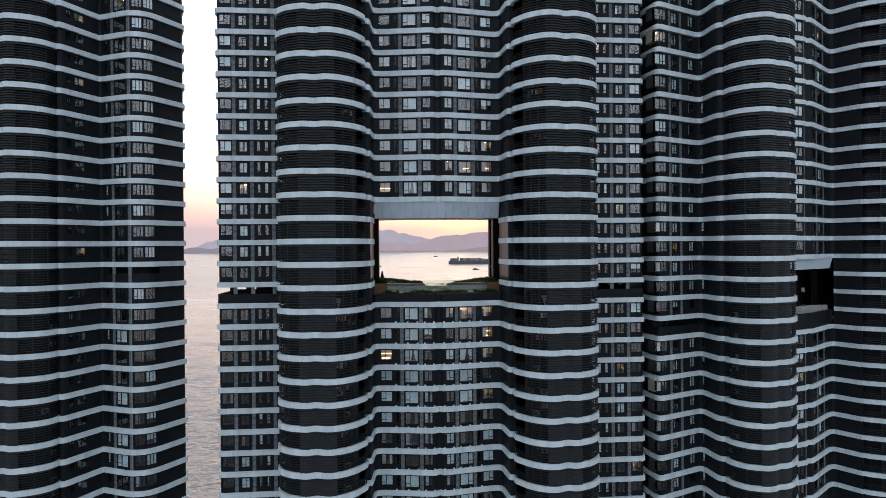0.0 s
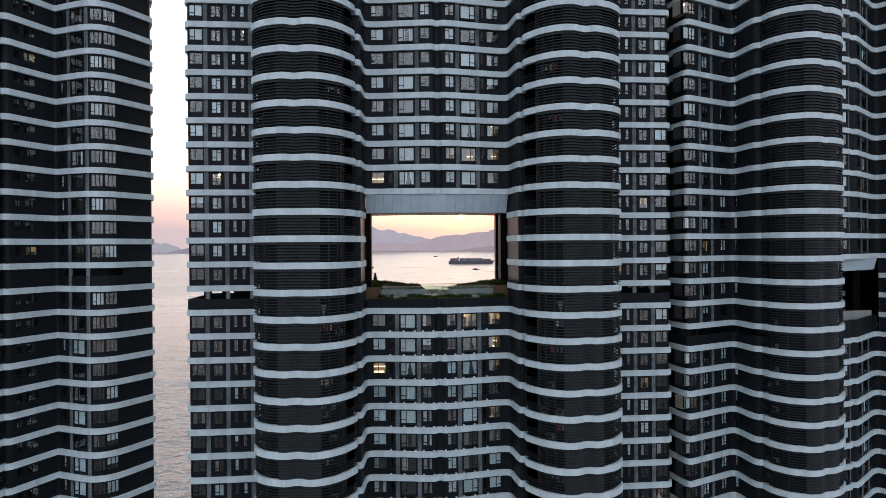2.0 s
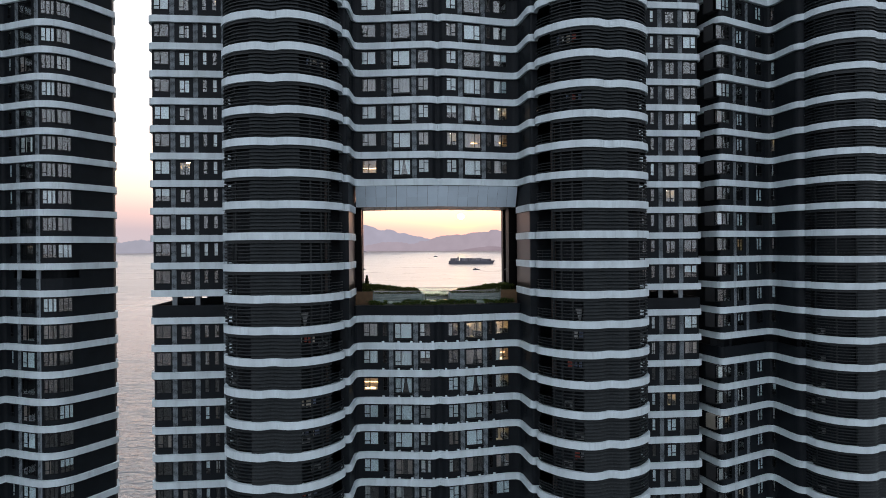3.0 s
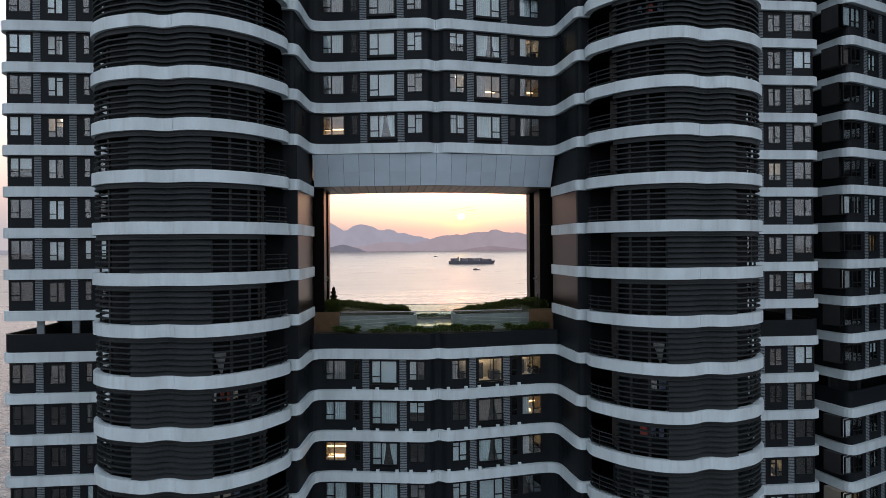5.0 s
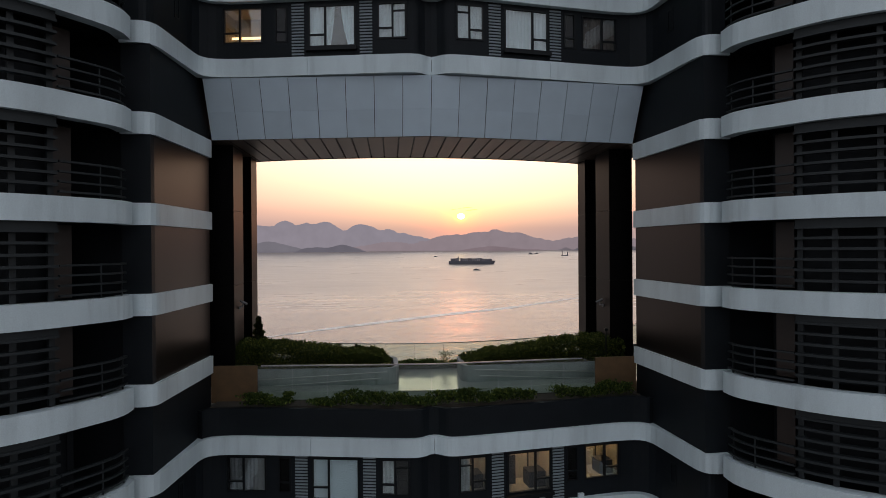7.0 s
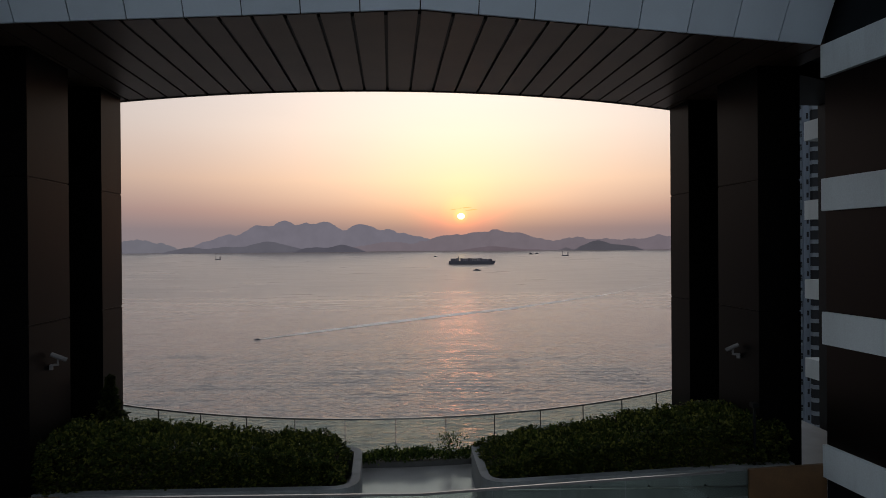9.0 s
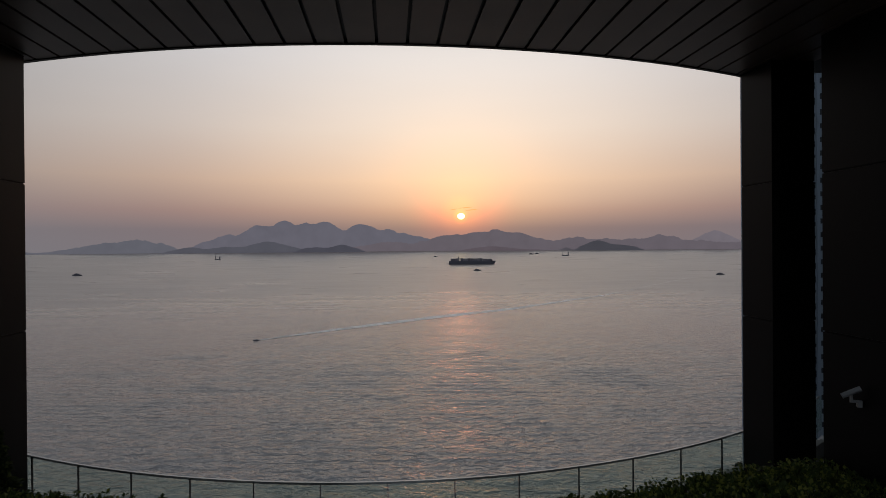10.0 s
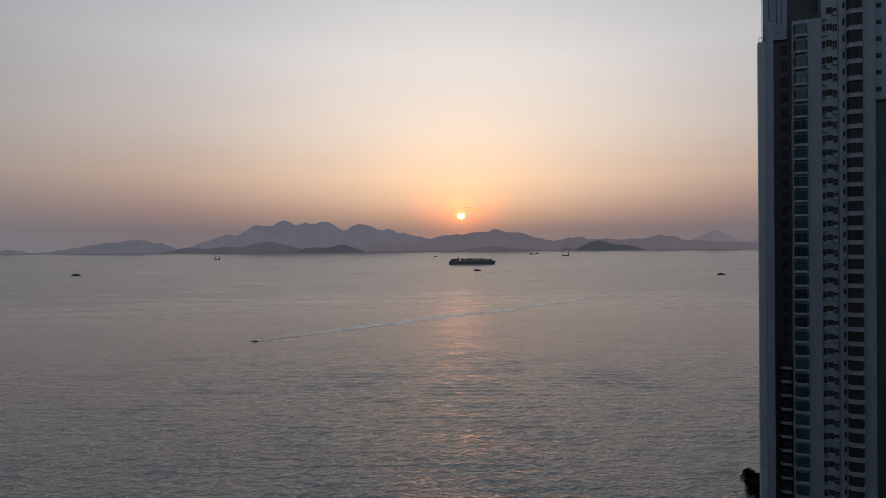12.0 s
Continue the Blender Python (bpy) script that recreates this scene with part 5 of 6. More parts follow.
def shrub_row(label, y_of, x0, x1, z, tall, count, size, seed, bare=()):
    """Loose low plants in clumps along a bed."""
    rng = random.Random(seed)
    clumps = []
    x = x0
    while x < x1:
        if not any(a < x < b for a, b in bare):
            lush = 0.75 + 0.6 * noise.noise((x * 0.8, seed, 0))
            clumps.append((x, y_of(x) + rng.uniform(-0.12, 0.12), rng.uniform(0.45, 1.0) * tall * lush, rng.uniform(0.2, 0.5)))
        x += rng.uniform(0.15, 0.5)
    thing = tagged(new("shrub_bed"), label, "shrubs")

    def where(r):
        cx, cy, h, w = r.choice(clumps)
        z1 = h * math.sqrt(r.random())
        return Vector((cx + r.gauss(0, w * 0.5), cy + r.gauss(0, 0.12), z + z1)), (r.uniform(-1, 1), r.uniform(-1, 1), 1.2)
    link("foliage", leaves("foliage", count, where, size, rng), M_SHRUB, thing)
    so = Soup()
    for cx, cy, h, w in clumps:
        so.box(cx - 0.01, cx + 0.01, cy - 0.01, cy + 0.01, z - 0.1, z + h * 0.9)
    tagged(link("undergrowth", so.mesh("undergrowth"), M_SOIL, thing), kind="stuff")


shrub_row("loose low green shrubs along the front edge of the garden", lambda x: front_y(x, 0.3, -0.75), -7.6, 8.7, DECK + 0.05, 0.8, 12000, 0.105, 21, ((-6.0, -4.9), (4.3, 5.3)))
link("soil", Soup().ribbon([(-9.3, 0.08), (0.0, -0.62), (9.3, 0.08)], 1.5, DECK - 0.1, DECK + 0.06).mesh("soil"), M_SOIL, TOWER)
shrub_row("sparse young plants in the kerb bed by the glass", lambda x: rail_y(x) - 0.45, -5.0, 5.0, DECK + 0.51, 0.5, 6500, 0.08, 33)
shrub_row("tall thin sapling in the kerb bed", lambda x: rail_y(x) - 0.5, 1.05, 1.15, DECK + 0.51, 1.05, 380, 0.055, 35)
shrub_row("thin young sapling with few leaves in the kerb bed", lambda x: rail_y(x) - 0.45, -2.55, -2.45, DECK + 0.51, 1.0, 260, 0.06, 36)


def conifer():
    rng = random.Random(5)
    thing = tagged(new("conifer"), "small dark conical evergreen beside the column", "tree")
    x, y, z, h = -8.35, 5.1, EYE - 5.4, 2.1

    def where(r):
        t = r.random() ** 1.3
        tier = 0.62 + 0.38 * math.cos(t * 38)
        a = r.uniform(0, 6.283)
        branch = 0.72 + 0.28 * math.cos(5 * a + 9 * t)
        w = 0.86 * (1 - t) * tier * branch * r.uniform(0.55, 1.0) ** 0.5
        return Vector((x + w * math.cos(a), y + w * math.sin(a), z + t * h)), (math.cos(a), math.sin(a), -0.1)
    link("foliage", leaves("foliage", 4200, where, 0.12, rng), M_CONIFER, thing)
    bm = bmesh.new()
    bmesh.ops.create_cone(bm, cap_ends=True, segments=8, radius1=0.05, radius2=0.01, depth=h, matrix=Matrix.Translation((x, y, z + h / 2)))
    part("trunk", bm, M_SOIL, thing)


conifer()


# ---- small fittings of the garden ----
def cctv(x, y, z, sg):
    thing = tagged(new("security_camera"), "white bullet security camera on a wall bracket", "security camera")
    m = Matrix.Translation((x, y, z)) @ Matrix.Rotation(radians(-sg * 25), 4, "Z")
    bm = bmesh.new()
    bmesh.ops.create_cone(bm, cap_ends=True, segments=12, radius1=0.055, radius2=0.055, depth=0.36,
                          matrix=Matrix.Translation((-sg * 0.20, -0.10, 0.1)) @ Matrix.Rotation(radians(90), 4, "Y") @ Matrix.Rotation(radians(sg * -28), 4, "Y"))
    part("housing", bm, M_CASE, thing, m=m)
    link("bracket", Soup().box(*sorted((0.02, -sg * 0.2)), -0.02, 0.02, -0.12, -0.07).box(*sorted((-sg * 0.16, -sg * 0.2)), -0.06, 0.02, -0.1, 0.05).mesh("bracket"), M_CASE, thing, m=m)
    link("junction_box", Soup().box(*sorted((0, -sg * 0.08)), -0.06, 0.06, -0.2, -0.09).mesh("junction_box"), M_CASE, thing, m=m)


cctv(-8.8, 3.0, EYE - 2.45, -1)
cctv(8.85, 3.4, EYE - 2.66, 1)


def garden_light(x, y):
    thing = tagged(new("garden_light"), "slim dark garden light post", "lamp")
    link("post", Soup().box(x - 0.025, x + 0.025, y - 0.025, y + 0.025, DECK, EYE - 3.9).mesh("post"), M_FRAME, thing)
    link("head", Soup().box(x - 0.08, x + 0.08, y - 0.08, y + 0.08, EYE - 3.9, EYE - 3.78).mesh("head"), M_FRAME, thing)


garden_light(8.55, 2.3)


# ---- the pale tower by the water ----
def pale_tower():
    t = tagged(new("residential_tower"), "pale weathered residential tower with bay windows and stacked balconies", "apartment tower")
    t.matrix_basis = pose(77.04, 116.1, -12.75, 0, 0, -27) @ Matrix.Diagonal((1.12, 1.12, 1.12, 1))
    M_PALE = material("pale_tile", (0.205, 0.250, 0.300), 0.6, grain=0.14, scale=0.4, streak=0.3)
    # paler copy of the tile: light on the flank is put into its colour
    M_FLANK = material("flank_tile", (0.285, 0.325, 0.375), 0.6, grain=0.1, scale=0.5, streak=0.2)
    # tile with the recess shade put into its colour; frames and rails share it
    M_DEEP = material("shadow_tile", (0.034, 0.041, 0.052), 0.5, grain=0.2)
    M_DEEP_BLUE = material("blue_slate_tile", (0.055, 0.078, 0.105), 0.5, grain=0.2, scale=0.5, streak=0.2)
    M_CURTAIN = material("blue_glass_wall", (0.12, 0.17, 0.25), 0.25, grain=0.2, scale=0.5, spec=0.6)
    M_LEDGE = material("pale_ledge", (0.23, 0.265, 0.295), 0.6, grain=0.15, scale=1.0)
    M_BAYGLASS = material("bay_glass", (0.018, 0.054, 0.066), 0.15, grain=0.3, spread=0.6, spec=0.6)
    # shade of the open balconies as a colour; dark window panes share it
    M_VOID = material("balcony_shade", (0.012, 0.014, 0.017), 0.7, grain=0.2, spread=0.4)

    def block(name, mat, x0, x1, y0, y1, z0, z1, label=""):
        return link(name, Soup().box(x0, x1, y0, y1, z0, z1).mesh(name), mat, t, label)
    block("wall", M_FLANK, -1.18, 0.10, 0.25, 1.6, 0, 143.0)
    # the tiled pilaster, with a groove at every course
    so, z = Soup(), 3.0
    while z < 146.0:
        so.box(0.12, 1.31, 0.10, 1.2, z, min(z + 1.2, 146.5))
        so.box(0.14, 1.30, 0.14, 1.2, z + 1.2, z + 1.26)
        z += 1.26
    tagged(link("pilaster", so.mesh("pilaster"), M_PALE, t), kind="stuff")
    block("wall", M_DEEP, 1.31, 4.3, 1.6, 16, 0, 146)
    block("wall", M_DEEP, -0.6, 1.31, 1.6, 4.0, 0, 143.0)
    block("wall", M_PALE, 4.3, 8.9, 0.0, 16, 0, 146.0)
    block("wall", M_PALE, 8.9, 11.5, 0.35, 16, 0, 160)
    block("wall", M_PALE, 11.5, 16.85, 0.0, 16, 0, 160)
    block("wall", M_DEEP_BLUE, 16.85, 21.0, 1.8, 16, 0, 130.8)
    block("wall", M_PALE, 16.85, 21.0, 0.9, 16, 130.8, 162)
    block("wall", M_PALE, 21.0, 28.0, 0.2, 16, 0, 162)
    block("upper_block", M_CURTAIN, -0.3, 3.6, 0.9, 3.2, 143.2, 166, "upper storeys in dark blue glass")
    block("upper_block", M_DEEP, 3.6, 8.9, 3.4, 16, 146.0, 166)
    for x in (0.7, 1.95, 2.75):
        block("mullion", M_DEEP, x - 0.05, x + 0.05, 0.82, 0.9, 146, 166)
    # parapets and rails of the roofs
    for x0, x1, z, y in ((-1.1, 0.05, 143.0, 0.3), (4.4, 8.8, 146.0, 0.1)):
        rail = Soup()
        n = int((x1 - x0) / 0.2)
        for i in range(n + 1):
            x = x0 + (x1 - x0) * i / n
            rail.box(x - 0.02, x + 0.02, y, y + 0.03, z, z + 0.85)
        rail.box(x0 - 0.03, x1 + 0.03, y - 0.01, y + 0.04, z + 0.85, z + 0.9)
        link("roof_rail", rail.mesh("roof_rail"), M_DEEP, t)
    for x, w in ((5.1, 0.7), (6.4, 0.5), (7.5, 0.9)):
        block("roof_plant", M_DEEP, x, x + w, 1.0, 1.9, 146.0, 147.0)
    bay = [(4.5, 0), (4.75, -0.62), (6.35, -0.62), (6.72, 0)]
    sill = Soup().ribbon(offset(bay, -0.1), 0.6, -0.42, 0).mesh("sill")
    glass_bay = Soup().ribbon(bay, 0.05, 0, 1.0).mesh("window")
    mull = Soup()
    for x, y in ((4.75, -0.62), (5.45, -0.62), (6.35, -0.62)):
        mull.box(x - 0.05, x + 0.05, y - 0.04, y + 0.06, 0, 1.0)
    mull.box(4.72, 6.38, -0.66, -0.6, 0.66, 0.7)
    mull = mull.mesh("frame")
    low_bay = [(2.3, 1.6), (2.55, 0.85), (4.0, 0.85), (4.28, 1.3)]
    low_sill = Soup().ribbon(offset(low_bay, -0.08), 0.5, -0.5, 0).mesh("sill")
    low_glass = Soup().ribbon(low_bay, 0.05, 0, 1.0).mesh("window")
    balc = [(12.5, 0), (12.85, -0.95), (14.75, -0.95), (15.15, 0)]
    para = Soup().ribbon(balc, 0.15, -0.78, 0).ribbon(offset(balc, -0.06), 0.26, -0.12, 0).mesh("parapet")
    # a dark sheet fills each balcony opening in place of its shade
    shade = Soup().ribbon([(12.62, 0), (12.95, -0.8), (14.65, -0.8), (15.02, 0)], 0.05, 0, 1.0).mesh("balcony_opening")
    pane = Soup().box(0, 1, -0.02, 0.04, 0, 1).mesh("window")
    # barred cage of the air conditioner in the window column
    bars = Soup()
    for i in range(4):
        bars.box(i * 0.24, i * 0.24 + 0.03, -0.02, 0.01, 0, 0.75)
    bars.box(0, 0.75, -0.02, 0.02, 0, 0.05).box(0, 0.75, -0.02, 0.02, 0.72, 0.77)
    bars = bars.mesh("drying_rack")
    unit = Soup().box(0, 0.7, -0.35, 0, 0, 0.5).mesh("air_conditioner")
    ledge = Soup().box(8.95, 9.65, 0.0, 0.35, -0.16, 0).mesh("sill")
    rng = random.Random(4)

    def pick(mesh, mat, x, y, z, w=1.0, h=1.0):
        return link(mesh.name.split(".")[0], mesh, mat, t, m=Matrix.Translation((x, y, z)) @ Matrix.Diagonal((w, 1, h, 1)))
    low, tall = 2.53, 2.92
    for i in range(-36, 12):
        h = low if i < 0 else tall
        z = 128.75 + (low * i if i < 0 else tall * i)
        f = h / low
        if z < 144.0:
            pick(sill, M_LEDGE, 0, 0, z)
            w = pick(glass_bay, M_BAYGLASS, 0, 0, z, 1, 1.62 * f)
            link("frame", mull, M_DEEP, w)
            pick(pane, M_VOID, 8.98, 0.35, z + 0.1, 0.55, 1.15 * f)
            pick(ledge, M_LEDGE, 0, 0, z + 0.1)
        if z < 146 and z > 84.5:
            pick(pane, M_BAYGLASS, 2.9, 1.6, z + 0.1, 0.85, 1.5 * f)
            pick(pane, M_LEDGE, 2.62, 1.58, z + 0.1, 0.22, 1.4 * f)
        elif z < 84.5:
            pick(low_sill, M_LEDGE, 0, 0, z)
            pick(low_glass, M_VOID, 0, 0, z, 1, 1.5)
        # dark panes stand in for the shaded opening and the space behind the bars
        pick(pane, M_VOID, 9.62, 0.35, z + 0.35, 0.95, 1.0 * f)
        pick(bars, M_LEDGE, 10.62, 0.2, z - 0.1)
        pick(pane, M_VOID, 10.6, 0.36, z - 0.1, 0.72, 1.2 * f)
        if rng.random() < 0.55:
            pick(unit, M_LEDGE, 9.0 + rng.choice((0, 0.6)), 0.35, z - 0.62)
        if rng.random() < 0.4:
            pick(unit, M_AC, 10.62, 0.34, z - 0.05)
        zb = z + 0.30
        pick(para, M_LEDGE, 0, 0, zb)
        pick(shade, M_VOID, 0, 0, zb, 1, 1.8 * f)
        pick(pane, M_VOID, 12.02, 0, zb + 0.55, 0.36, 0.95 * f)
        if z > 130:
            pick(pane, M_DEEP, 17.2, 0.9, z + 0.5, 0.8, 0.8)
        if rng.random() < 0.12:
            pick(pane, M_PALE, 14.1, -0.88, zb + 0.1, 0.5, 1.5)


pale_tower()


# ---- boats ----
def sea_place(px, py):
    """A point of the sea by its direction from over the deck."""
    az = px_az(px)
    c = math.cos(az - radians(5))
    tan = (py - 438.0 + (px - 784) * 0.0075) / 1059.5 * c
    near, r = 100.0, SEA_R
    for _ in range(40):
        mid = (near + r) / 2
        if (EYE + 0.9 - sea_z(mid)) / mid > tan:
            near = mid
        else:
            r = mid
    x, y, _ = far_point(az, r, 0)
    return Vector((x, y, sea_z(r))), r / 1059.5 / c


# the hull colour is raised to carry the haze of distance
M_HULL = material("dark_hull", (0.10, 0.098, 0.118), 0.6, grain=0.2, scale=0.05)
M_CABIN = material("pale_cabin", (0.20, 0.19, 0.19), 0.6)


def hull(length_, beam, height, bow=0.16):
    """A hull: flared bow, flat stern."""
    v, f = [], []
    secs = [(-0.5, 0.9), (-0.42, 1.0), (0.5 - bow * 1.6, 1.0), (0.5 - bow * 0.6, 0.6), (0.5, 0.04)]
    for s, w in secs:
        x = s * length_
        v += [(x - (0.04 * length_ if s > 0.4 else 0), -beam / 2 * w * 0.8, -0.3), (x, -beam / 2 * w, height), (x, beam / 2 * w, height),
              (x - (0.04 * length_ if s > 0.4 else 0), beam / 2 * w * 0.8, -0.3)]
    for i in range(len(secs) - 1):
        for j in range(4):
            f.append((4 * i + j, 4 * i + (j + 1) % 4, 4 * i + 4 + (j + 1) % 4, 4 * i + 4 + j))
    e = 4 * (len(secs) - 1)
    f += [(3, 2, 1, 0), (e, e + 1, e + 2, e + 3)]
    return raw("hull", v, f)


def container_ship():
    p, u = sea_place(834, 468)
    t = tagged(new("container_ship"), "long dark laden container ship on the open sea", "ship")
    t.matrix_basis = Matrix.Translation(p) @ Matrix.Rotation(radians(-8), 4, "Z")
    n = 82 * u
    link("hull", hull(n, 9 * u, 6.0 * u, 0.1), M_HULL, t)
    rng = random.Random(3)
    # container colour, likewise lifted by painted-in distance haze
    M_BOX = material("container_paint", (0.115, 0.105, 0.125), 0.6, grain=0.3, scale=0.02, spread=0.35)
    for i in range(17):
        x = -0.46 * n + i * n * 0.052
        if i == 3:
            continue
        link("container", Soup().box(x, x + n * 0.049, -4 * u, 4 * u, 5 * u, (10.2 + rng.choice((0, 0, 0.3, 0.5)) - (1.2 if i > 12 else 0)) * u).mesh("container"), M_BOX, t)
    link("bridge", Soup().box(-0.31 * n, -0.275 * n, -4.2 * u, 4.2 * u, 5 * u, 12.0 * u).box(-0.30 * n, -0.29 * n, -0.5 * u, 0.5 * u, 12 * u, 14 * u).mesh("bridge"), M_CABIN, t)


container_ship()


def boat(label, px, py, wide, kind="ferry", turn=0):
    p, u = sea_place(px, py)
    t = tagged(new("boat"), label, "boat")
    t.matrix_basis = Matrix.Translation(p) @ Matrix.Rotation(radians(turn - 8), 4, "Z")
    n = wide * u
    link("hull", hull(n, n * 0.28, n * 0.12), M_HULL, t)
    if kind == "crane":
        link("crane", Soup().box(-0.4 * n, -0.34 * n, -0.03 * n, 0.03 * n, 0.1 * n, 0.7 * n).box(0.3 * n, 0.42 * n, -0.06 * n, 0.06 * n, 0.1 * n, 0.55 * n).mesh("crane"), M_HULL, t)
    else:
        link("cabin", Soup().box(-0.35 * n, 0.2 * n, -0.1 * n, 0.1 * n, 0.11 * n, 0.20 * n).box(-0.2 * n, 0.0 * n, -0.08 * n, 0.08 * n, 0.20 * n, 0.26 * n).mesh("cabin"), M_HULL, t)
    return t


boat("small dark ferry near the container ship", 842, 479, 13)
boat("dark work boat far out on the sea", 145, 488, 12)
boat("dark sailing work boat with a mast", 388, 460, 9, "crane")
boat("dark fishing boat on the grey sea", 1265, 486, 12)
boat("tiny dark barge under the ridge", 938, 450.5, 9)
boat("tiny dark barge near the islet", 948, 449.5, 7)
boat("dark crane barge by the islet", 998, 453, 12, "crane")
boat("tiny dark distant launch at sea", 770, 455, 7)
boat("small speedboat leaving a long wake", 462, 597, 10, turn=188)


def wake():
    v, f = [], []
    n = 60
    line = ((466, 596), (620, 576), (760, 559), (900, 544), (1060, 521), (1210, 491))
    for i in range(n + 1):
        s = i / n * (len(line) - 1)
        j = min(int(s), len(line) - 2)
        a, b = line[j], line[j + 1]
        px, py = a[0] + (b[0] - a[0]) * (s - j), a[1] + (b[1] - a[1]) * (s - j)
        w = (0.7 + 2.6 * math.sin(math.pi * min(1, i / n * 1.15)) ** 0.8) * (1 + 0.5 * noise.noise((i * 0.6, 0, 0))) * (1 - 0.75 * max(0, (i / n - 0.45) / 0.55))
        for d in (-w * 0.6, w * 0.6):
            q, _ = sea_place(px, py + d)
            v.append((q.x, q.y, q.z + 0.25))
    f = [(2 * i, 2 * i + 1, 2 * i + 3, 2 * i + 2) for i in range(n)]
    M_FOAM = material("wake_foam", (0.76, 0.73, 0.70), 0.5, grain=0.5, scale=0.03, fine=0.2)
    tagged(link("wake", raw("wake", v, f), M_FOAM), "long pale foam wake across the sea", "wake", kind="stuff")


wake()


# ---- land ----
def land():
    ring = [(-420, 45), (38, 45), (62, 100), (90, 150), (136, 215), (152, 246), (420, 310), (420, -420), (-420, -420)]
    n = len(ring)
    v = [(x, y, -2) for x, y in ring] + [(x, y, 3.5) for x, y in ring]
    f = [tuple(range(n)), tuple(reversed(range(n, 2 * n)))] + [(i, n + i, n + (i + 1) % n, (i + 1) % n) for i in range(n)]
    tagged(link("ground", raw("ground", v, f), M_GROUND), "dark paved ground at the foot of the towers", "ground", kind="structure")


land()


def shore_tree(x, y, h, seed):
    rng = random.Random(seed)
    thing = tagged(new("tree"), "dark leafy tree on the shore bank", "tree", "shore trees")
    blobs = [(rng.uniform(-0.3, 0.3) * h, rng.uniform(-0.3, 0.3) * h, rng.uniform(0.45, 0.95) * h, rng.uniform(0.12, 0.24) * h) for _ in range(14)]

    def where(r):
        bx, by, bz, br = r.choice(blobs)
        d = Vector((r.gauss(0, 1), r.gauss(0, 1), r.gauss(0, 1))).normalized()
        return Vector((x + bx, y + by, 3.5 + bz)) + d * br * r.uniform(0.6, 1.05), d
    link("crown", leaves("crown", 2500, where, 0.6, rng), M_TREE, thing)
    bm = bmesh.new()
    bmesh.ops.create_cone(bm, cap_ends=True, segments=8, radius1=0.03 * h, radius2=0.012 * h, depth=h * 0.7, matrix=Matrix.Translation((x, y, 3.5 + h * 0.35)))
    for bx, by, bz, br in blobs[:5]:
        d = Vector((bx, by, bz - 0.35 * h))
        q = d.to_track_quat("Z", "Y").to_matrix().to_4x4()
        bmesh.ops.create_cone(bm, cap_ends=True, segments=5, radius1=0.012 * h, radius2=0.004 * h, depth=d.length,
                              matrix=Matrix.Translation((x + bx / 2, y + by / 2, 3.5 + 0.35 * h + d.z / 2)) @ q)
    part("trunk", bm, M_SOIL, thing)


for i, (x, y, h) in enumerate(((136, 204, 4.6), (140, 212, 5.4), (142, 218, 5), (144, 225, 7), (147, 231, 6), (150, 238, 7), (146, 216, 9), (152, 228, 9))):
    shore_tree(x, y, h, 60 + i)


# ---- things on the balconies of the middle tower ----
CLOTHS = [material("cloth", c, 0.9, grain=0.15, scale=6.0) for c in ((0.55, 0.55, 0.53), (0.30, 0.32, 0.34), (0.35, 0.08, 0.06), (0.12, 0.15, 0.22), (0.50, 0.46, 0.38))]


def balcony_spot(side, f, back):
    """A place behind the louvres: f along the bay towards its balcony end, back metres in."""
    path = rounded(BULGE, 0.8)
    path = mirror(path) if side > 0 else path
    n = length(path)
    q, d = along(path, (1 - f) * n if side > 0 else f * n)
    return q + Vector((-d.y, d.x)) * back, math.atan2(d.y, d.x)


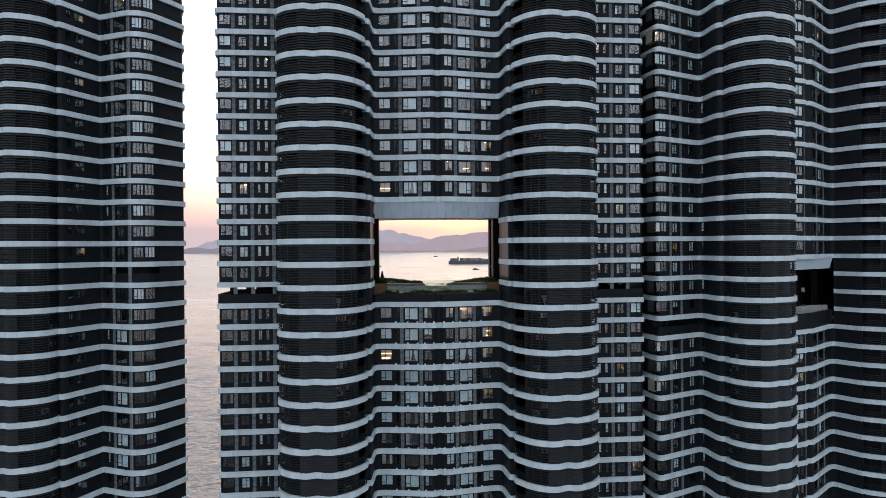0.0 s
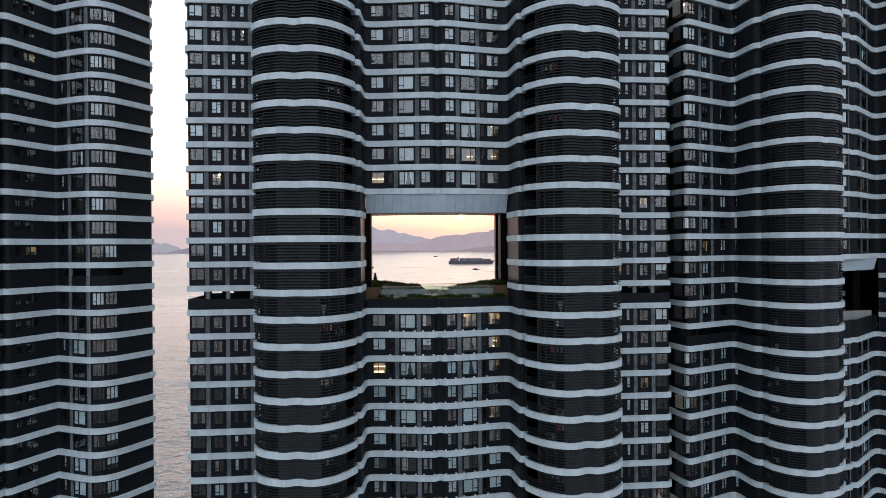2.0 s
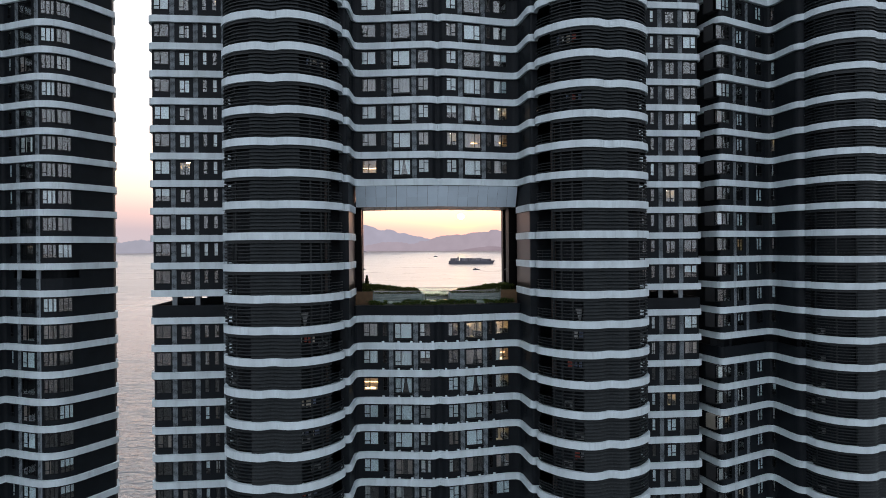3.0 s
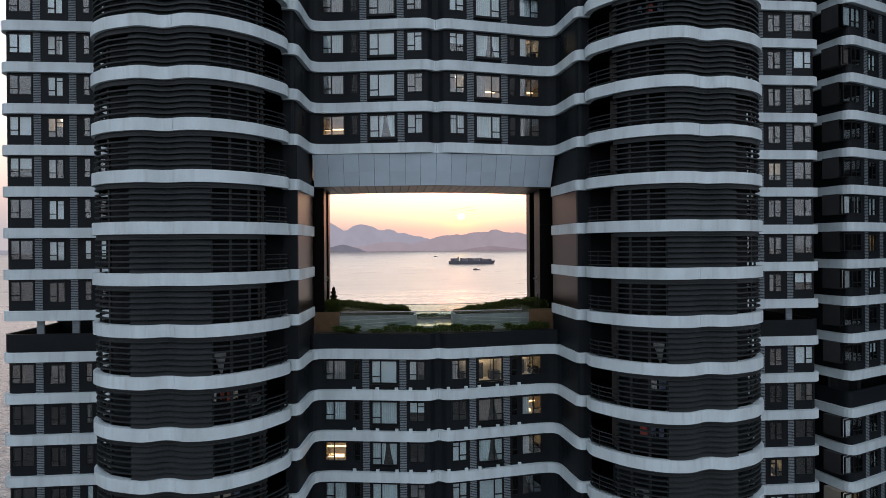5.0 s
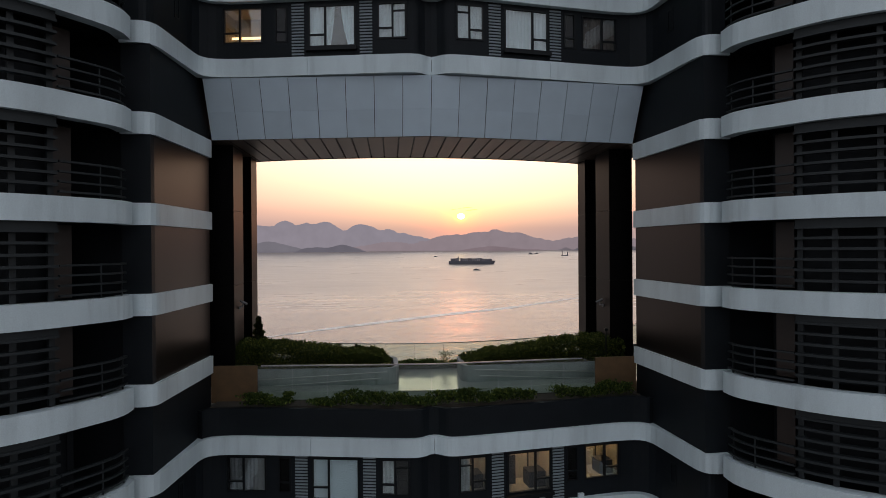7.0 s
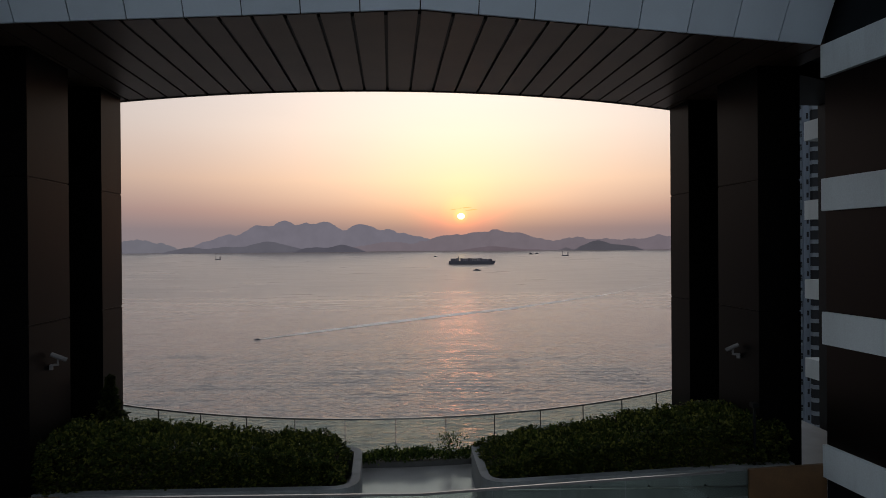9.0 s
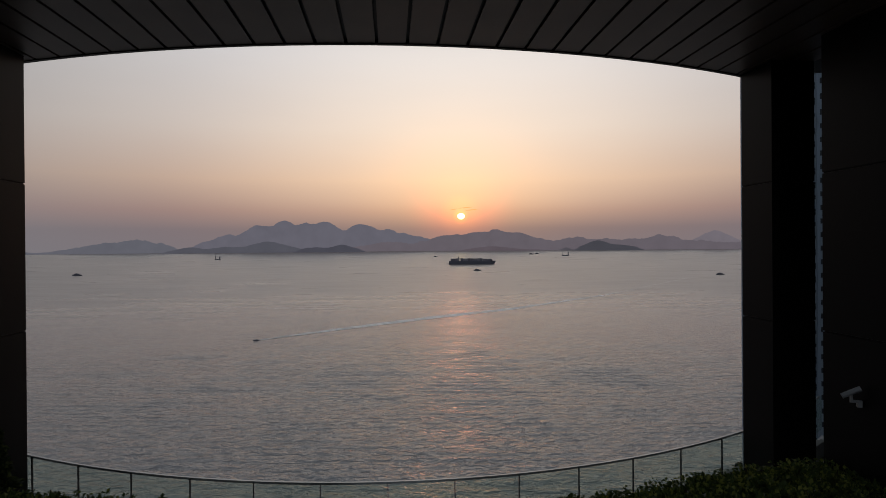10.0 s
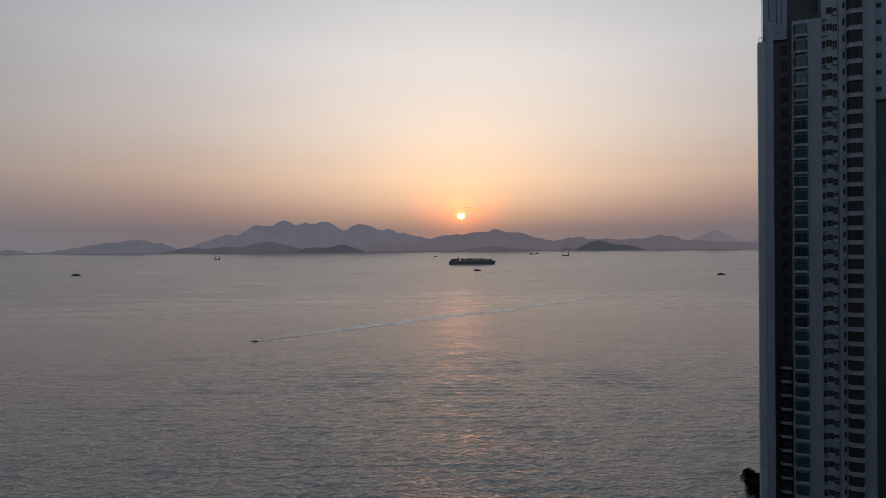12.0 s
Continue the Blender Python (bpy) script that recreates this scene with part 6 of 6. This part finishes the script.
def clothes_line(side, k, f, rng):
    q, turn = balcony_spot(side, f, 0.95)
    thing = tagged(new("clothes_line"), "ceiling-hung rod with drying clothes behind the louvres", "clothes line", "clothes lines on balconies")
    thing.matrix_basis = Matrix.Translation((q.x, q.y, BAND0 + STOREY * k)) @ Matrix.Rotation(turn, 4, "Z")
    w = 1.1
    link("rod", Soup().box(-w, w, -0.012, 0.012, 1.93, 1.955).mesh("rod"), M_STEEL, thing)
    for x in (-w + 0.1, w - 0.1):
        link("hanger", Soup().box(x - 0.01, x + 0.01, -0.01, 0.01, 1.955, 2.5).mesh("hanger"), M_STEEL, thing)
    x = -w + 0.2
    while x < w - 0.3:
        cw, h = rng.uniform(0.22, 0.5), rng.uniform(0.4, 0.9)
        v = []
        for i in range(7):
            px = x + cw * i / 6
            y = 0.02 * math.sin(i * 2.1 + k)
            v += [(px, y * 2.2, 1.95 - h - 0.04 * math.sin(i * 1.3)), (px, y, 1.96)]
        link("garment", raw("garment", v, [(2 * i, 2 * i + 2, 2 * i + 3, 2 * i + 1) for i in range(6)], True), rng.choice(CLOTHS), thing)
        x += cw + rng.uniform(0.04, 0.35)


def pedestal_basin(side, k, f):
    q, turn = balcony_spot(side, f, 1.0)
    thing = tagged(new("pedestal_basin"), "pale boxy top on a tapered foot standing on a balcony", "basin", "basins on balconies")
    thing.matrix_basis = Matrix.Translation((q.x, q.y, BAND0 + STOREY * k - 0.12)) @ Matrix.Rotation(turn, 4, "Z")
    mat = material("grey_glaze", (0.20, 0.21, 0.21), 0.4, grain=0.15, scale=3.0)
    # a pale tapering shape, box on wedge; its use is unknown
    link("bowl", lattice("bowl", -0.34, 0.34, 1.06, 1.34, [], -0.24, 0.24), mat, thing)
    foot = Soup().hexa([(0.02, -0.06, 0), (0.14, -0.06, 0), (0.14, 0.06, 0), (0.02, 0.06, 0)], [(-0.26, -0.2, 1.06), (0.3, -0.2, 1.06), (0.3, 0.2, 1.06), (-0.26, 0.2, 1.06)])
    link("foot", foot.mesh("foot"), mat, thing)


pedestal_basin(-1, -5, 0.70)
pedestal_basin(1, -5, 0.70)
DRY = random.Random(12)
for side, levels in ((-1, (-11, -9, -8, -6, 3)), (1, (-12, -10, -7, -6, 2, 4))):
    for k in levels:
        clothes_line(side, k, DRY.choice((0.67, 0.72, 0.78)), DRY)
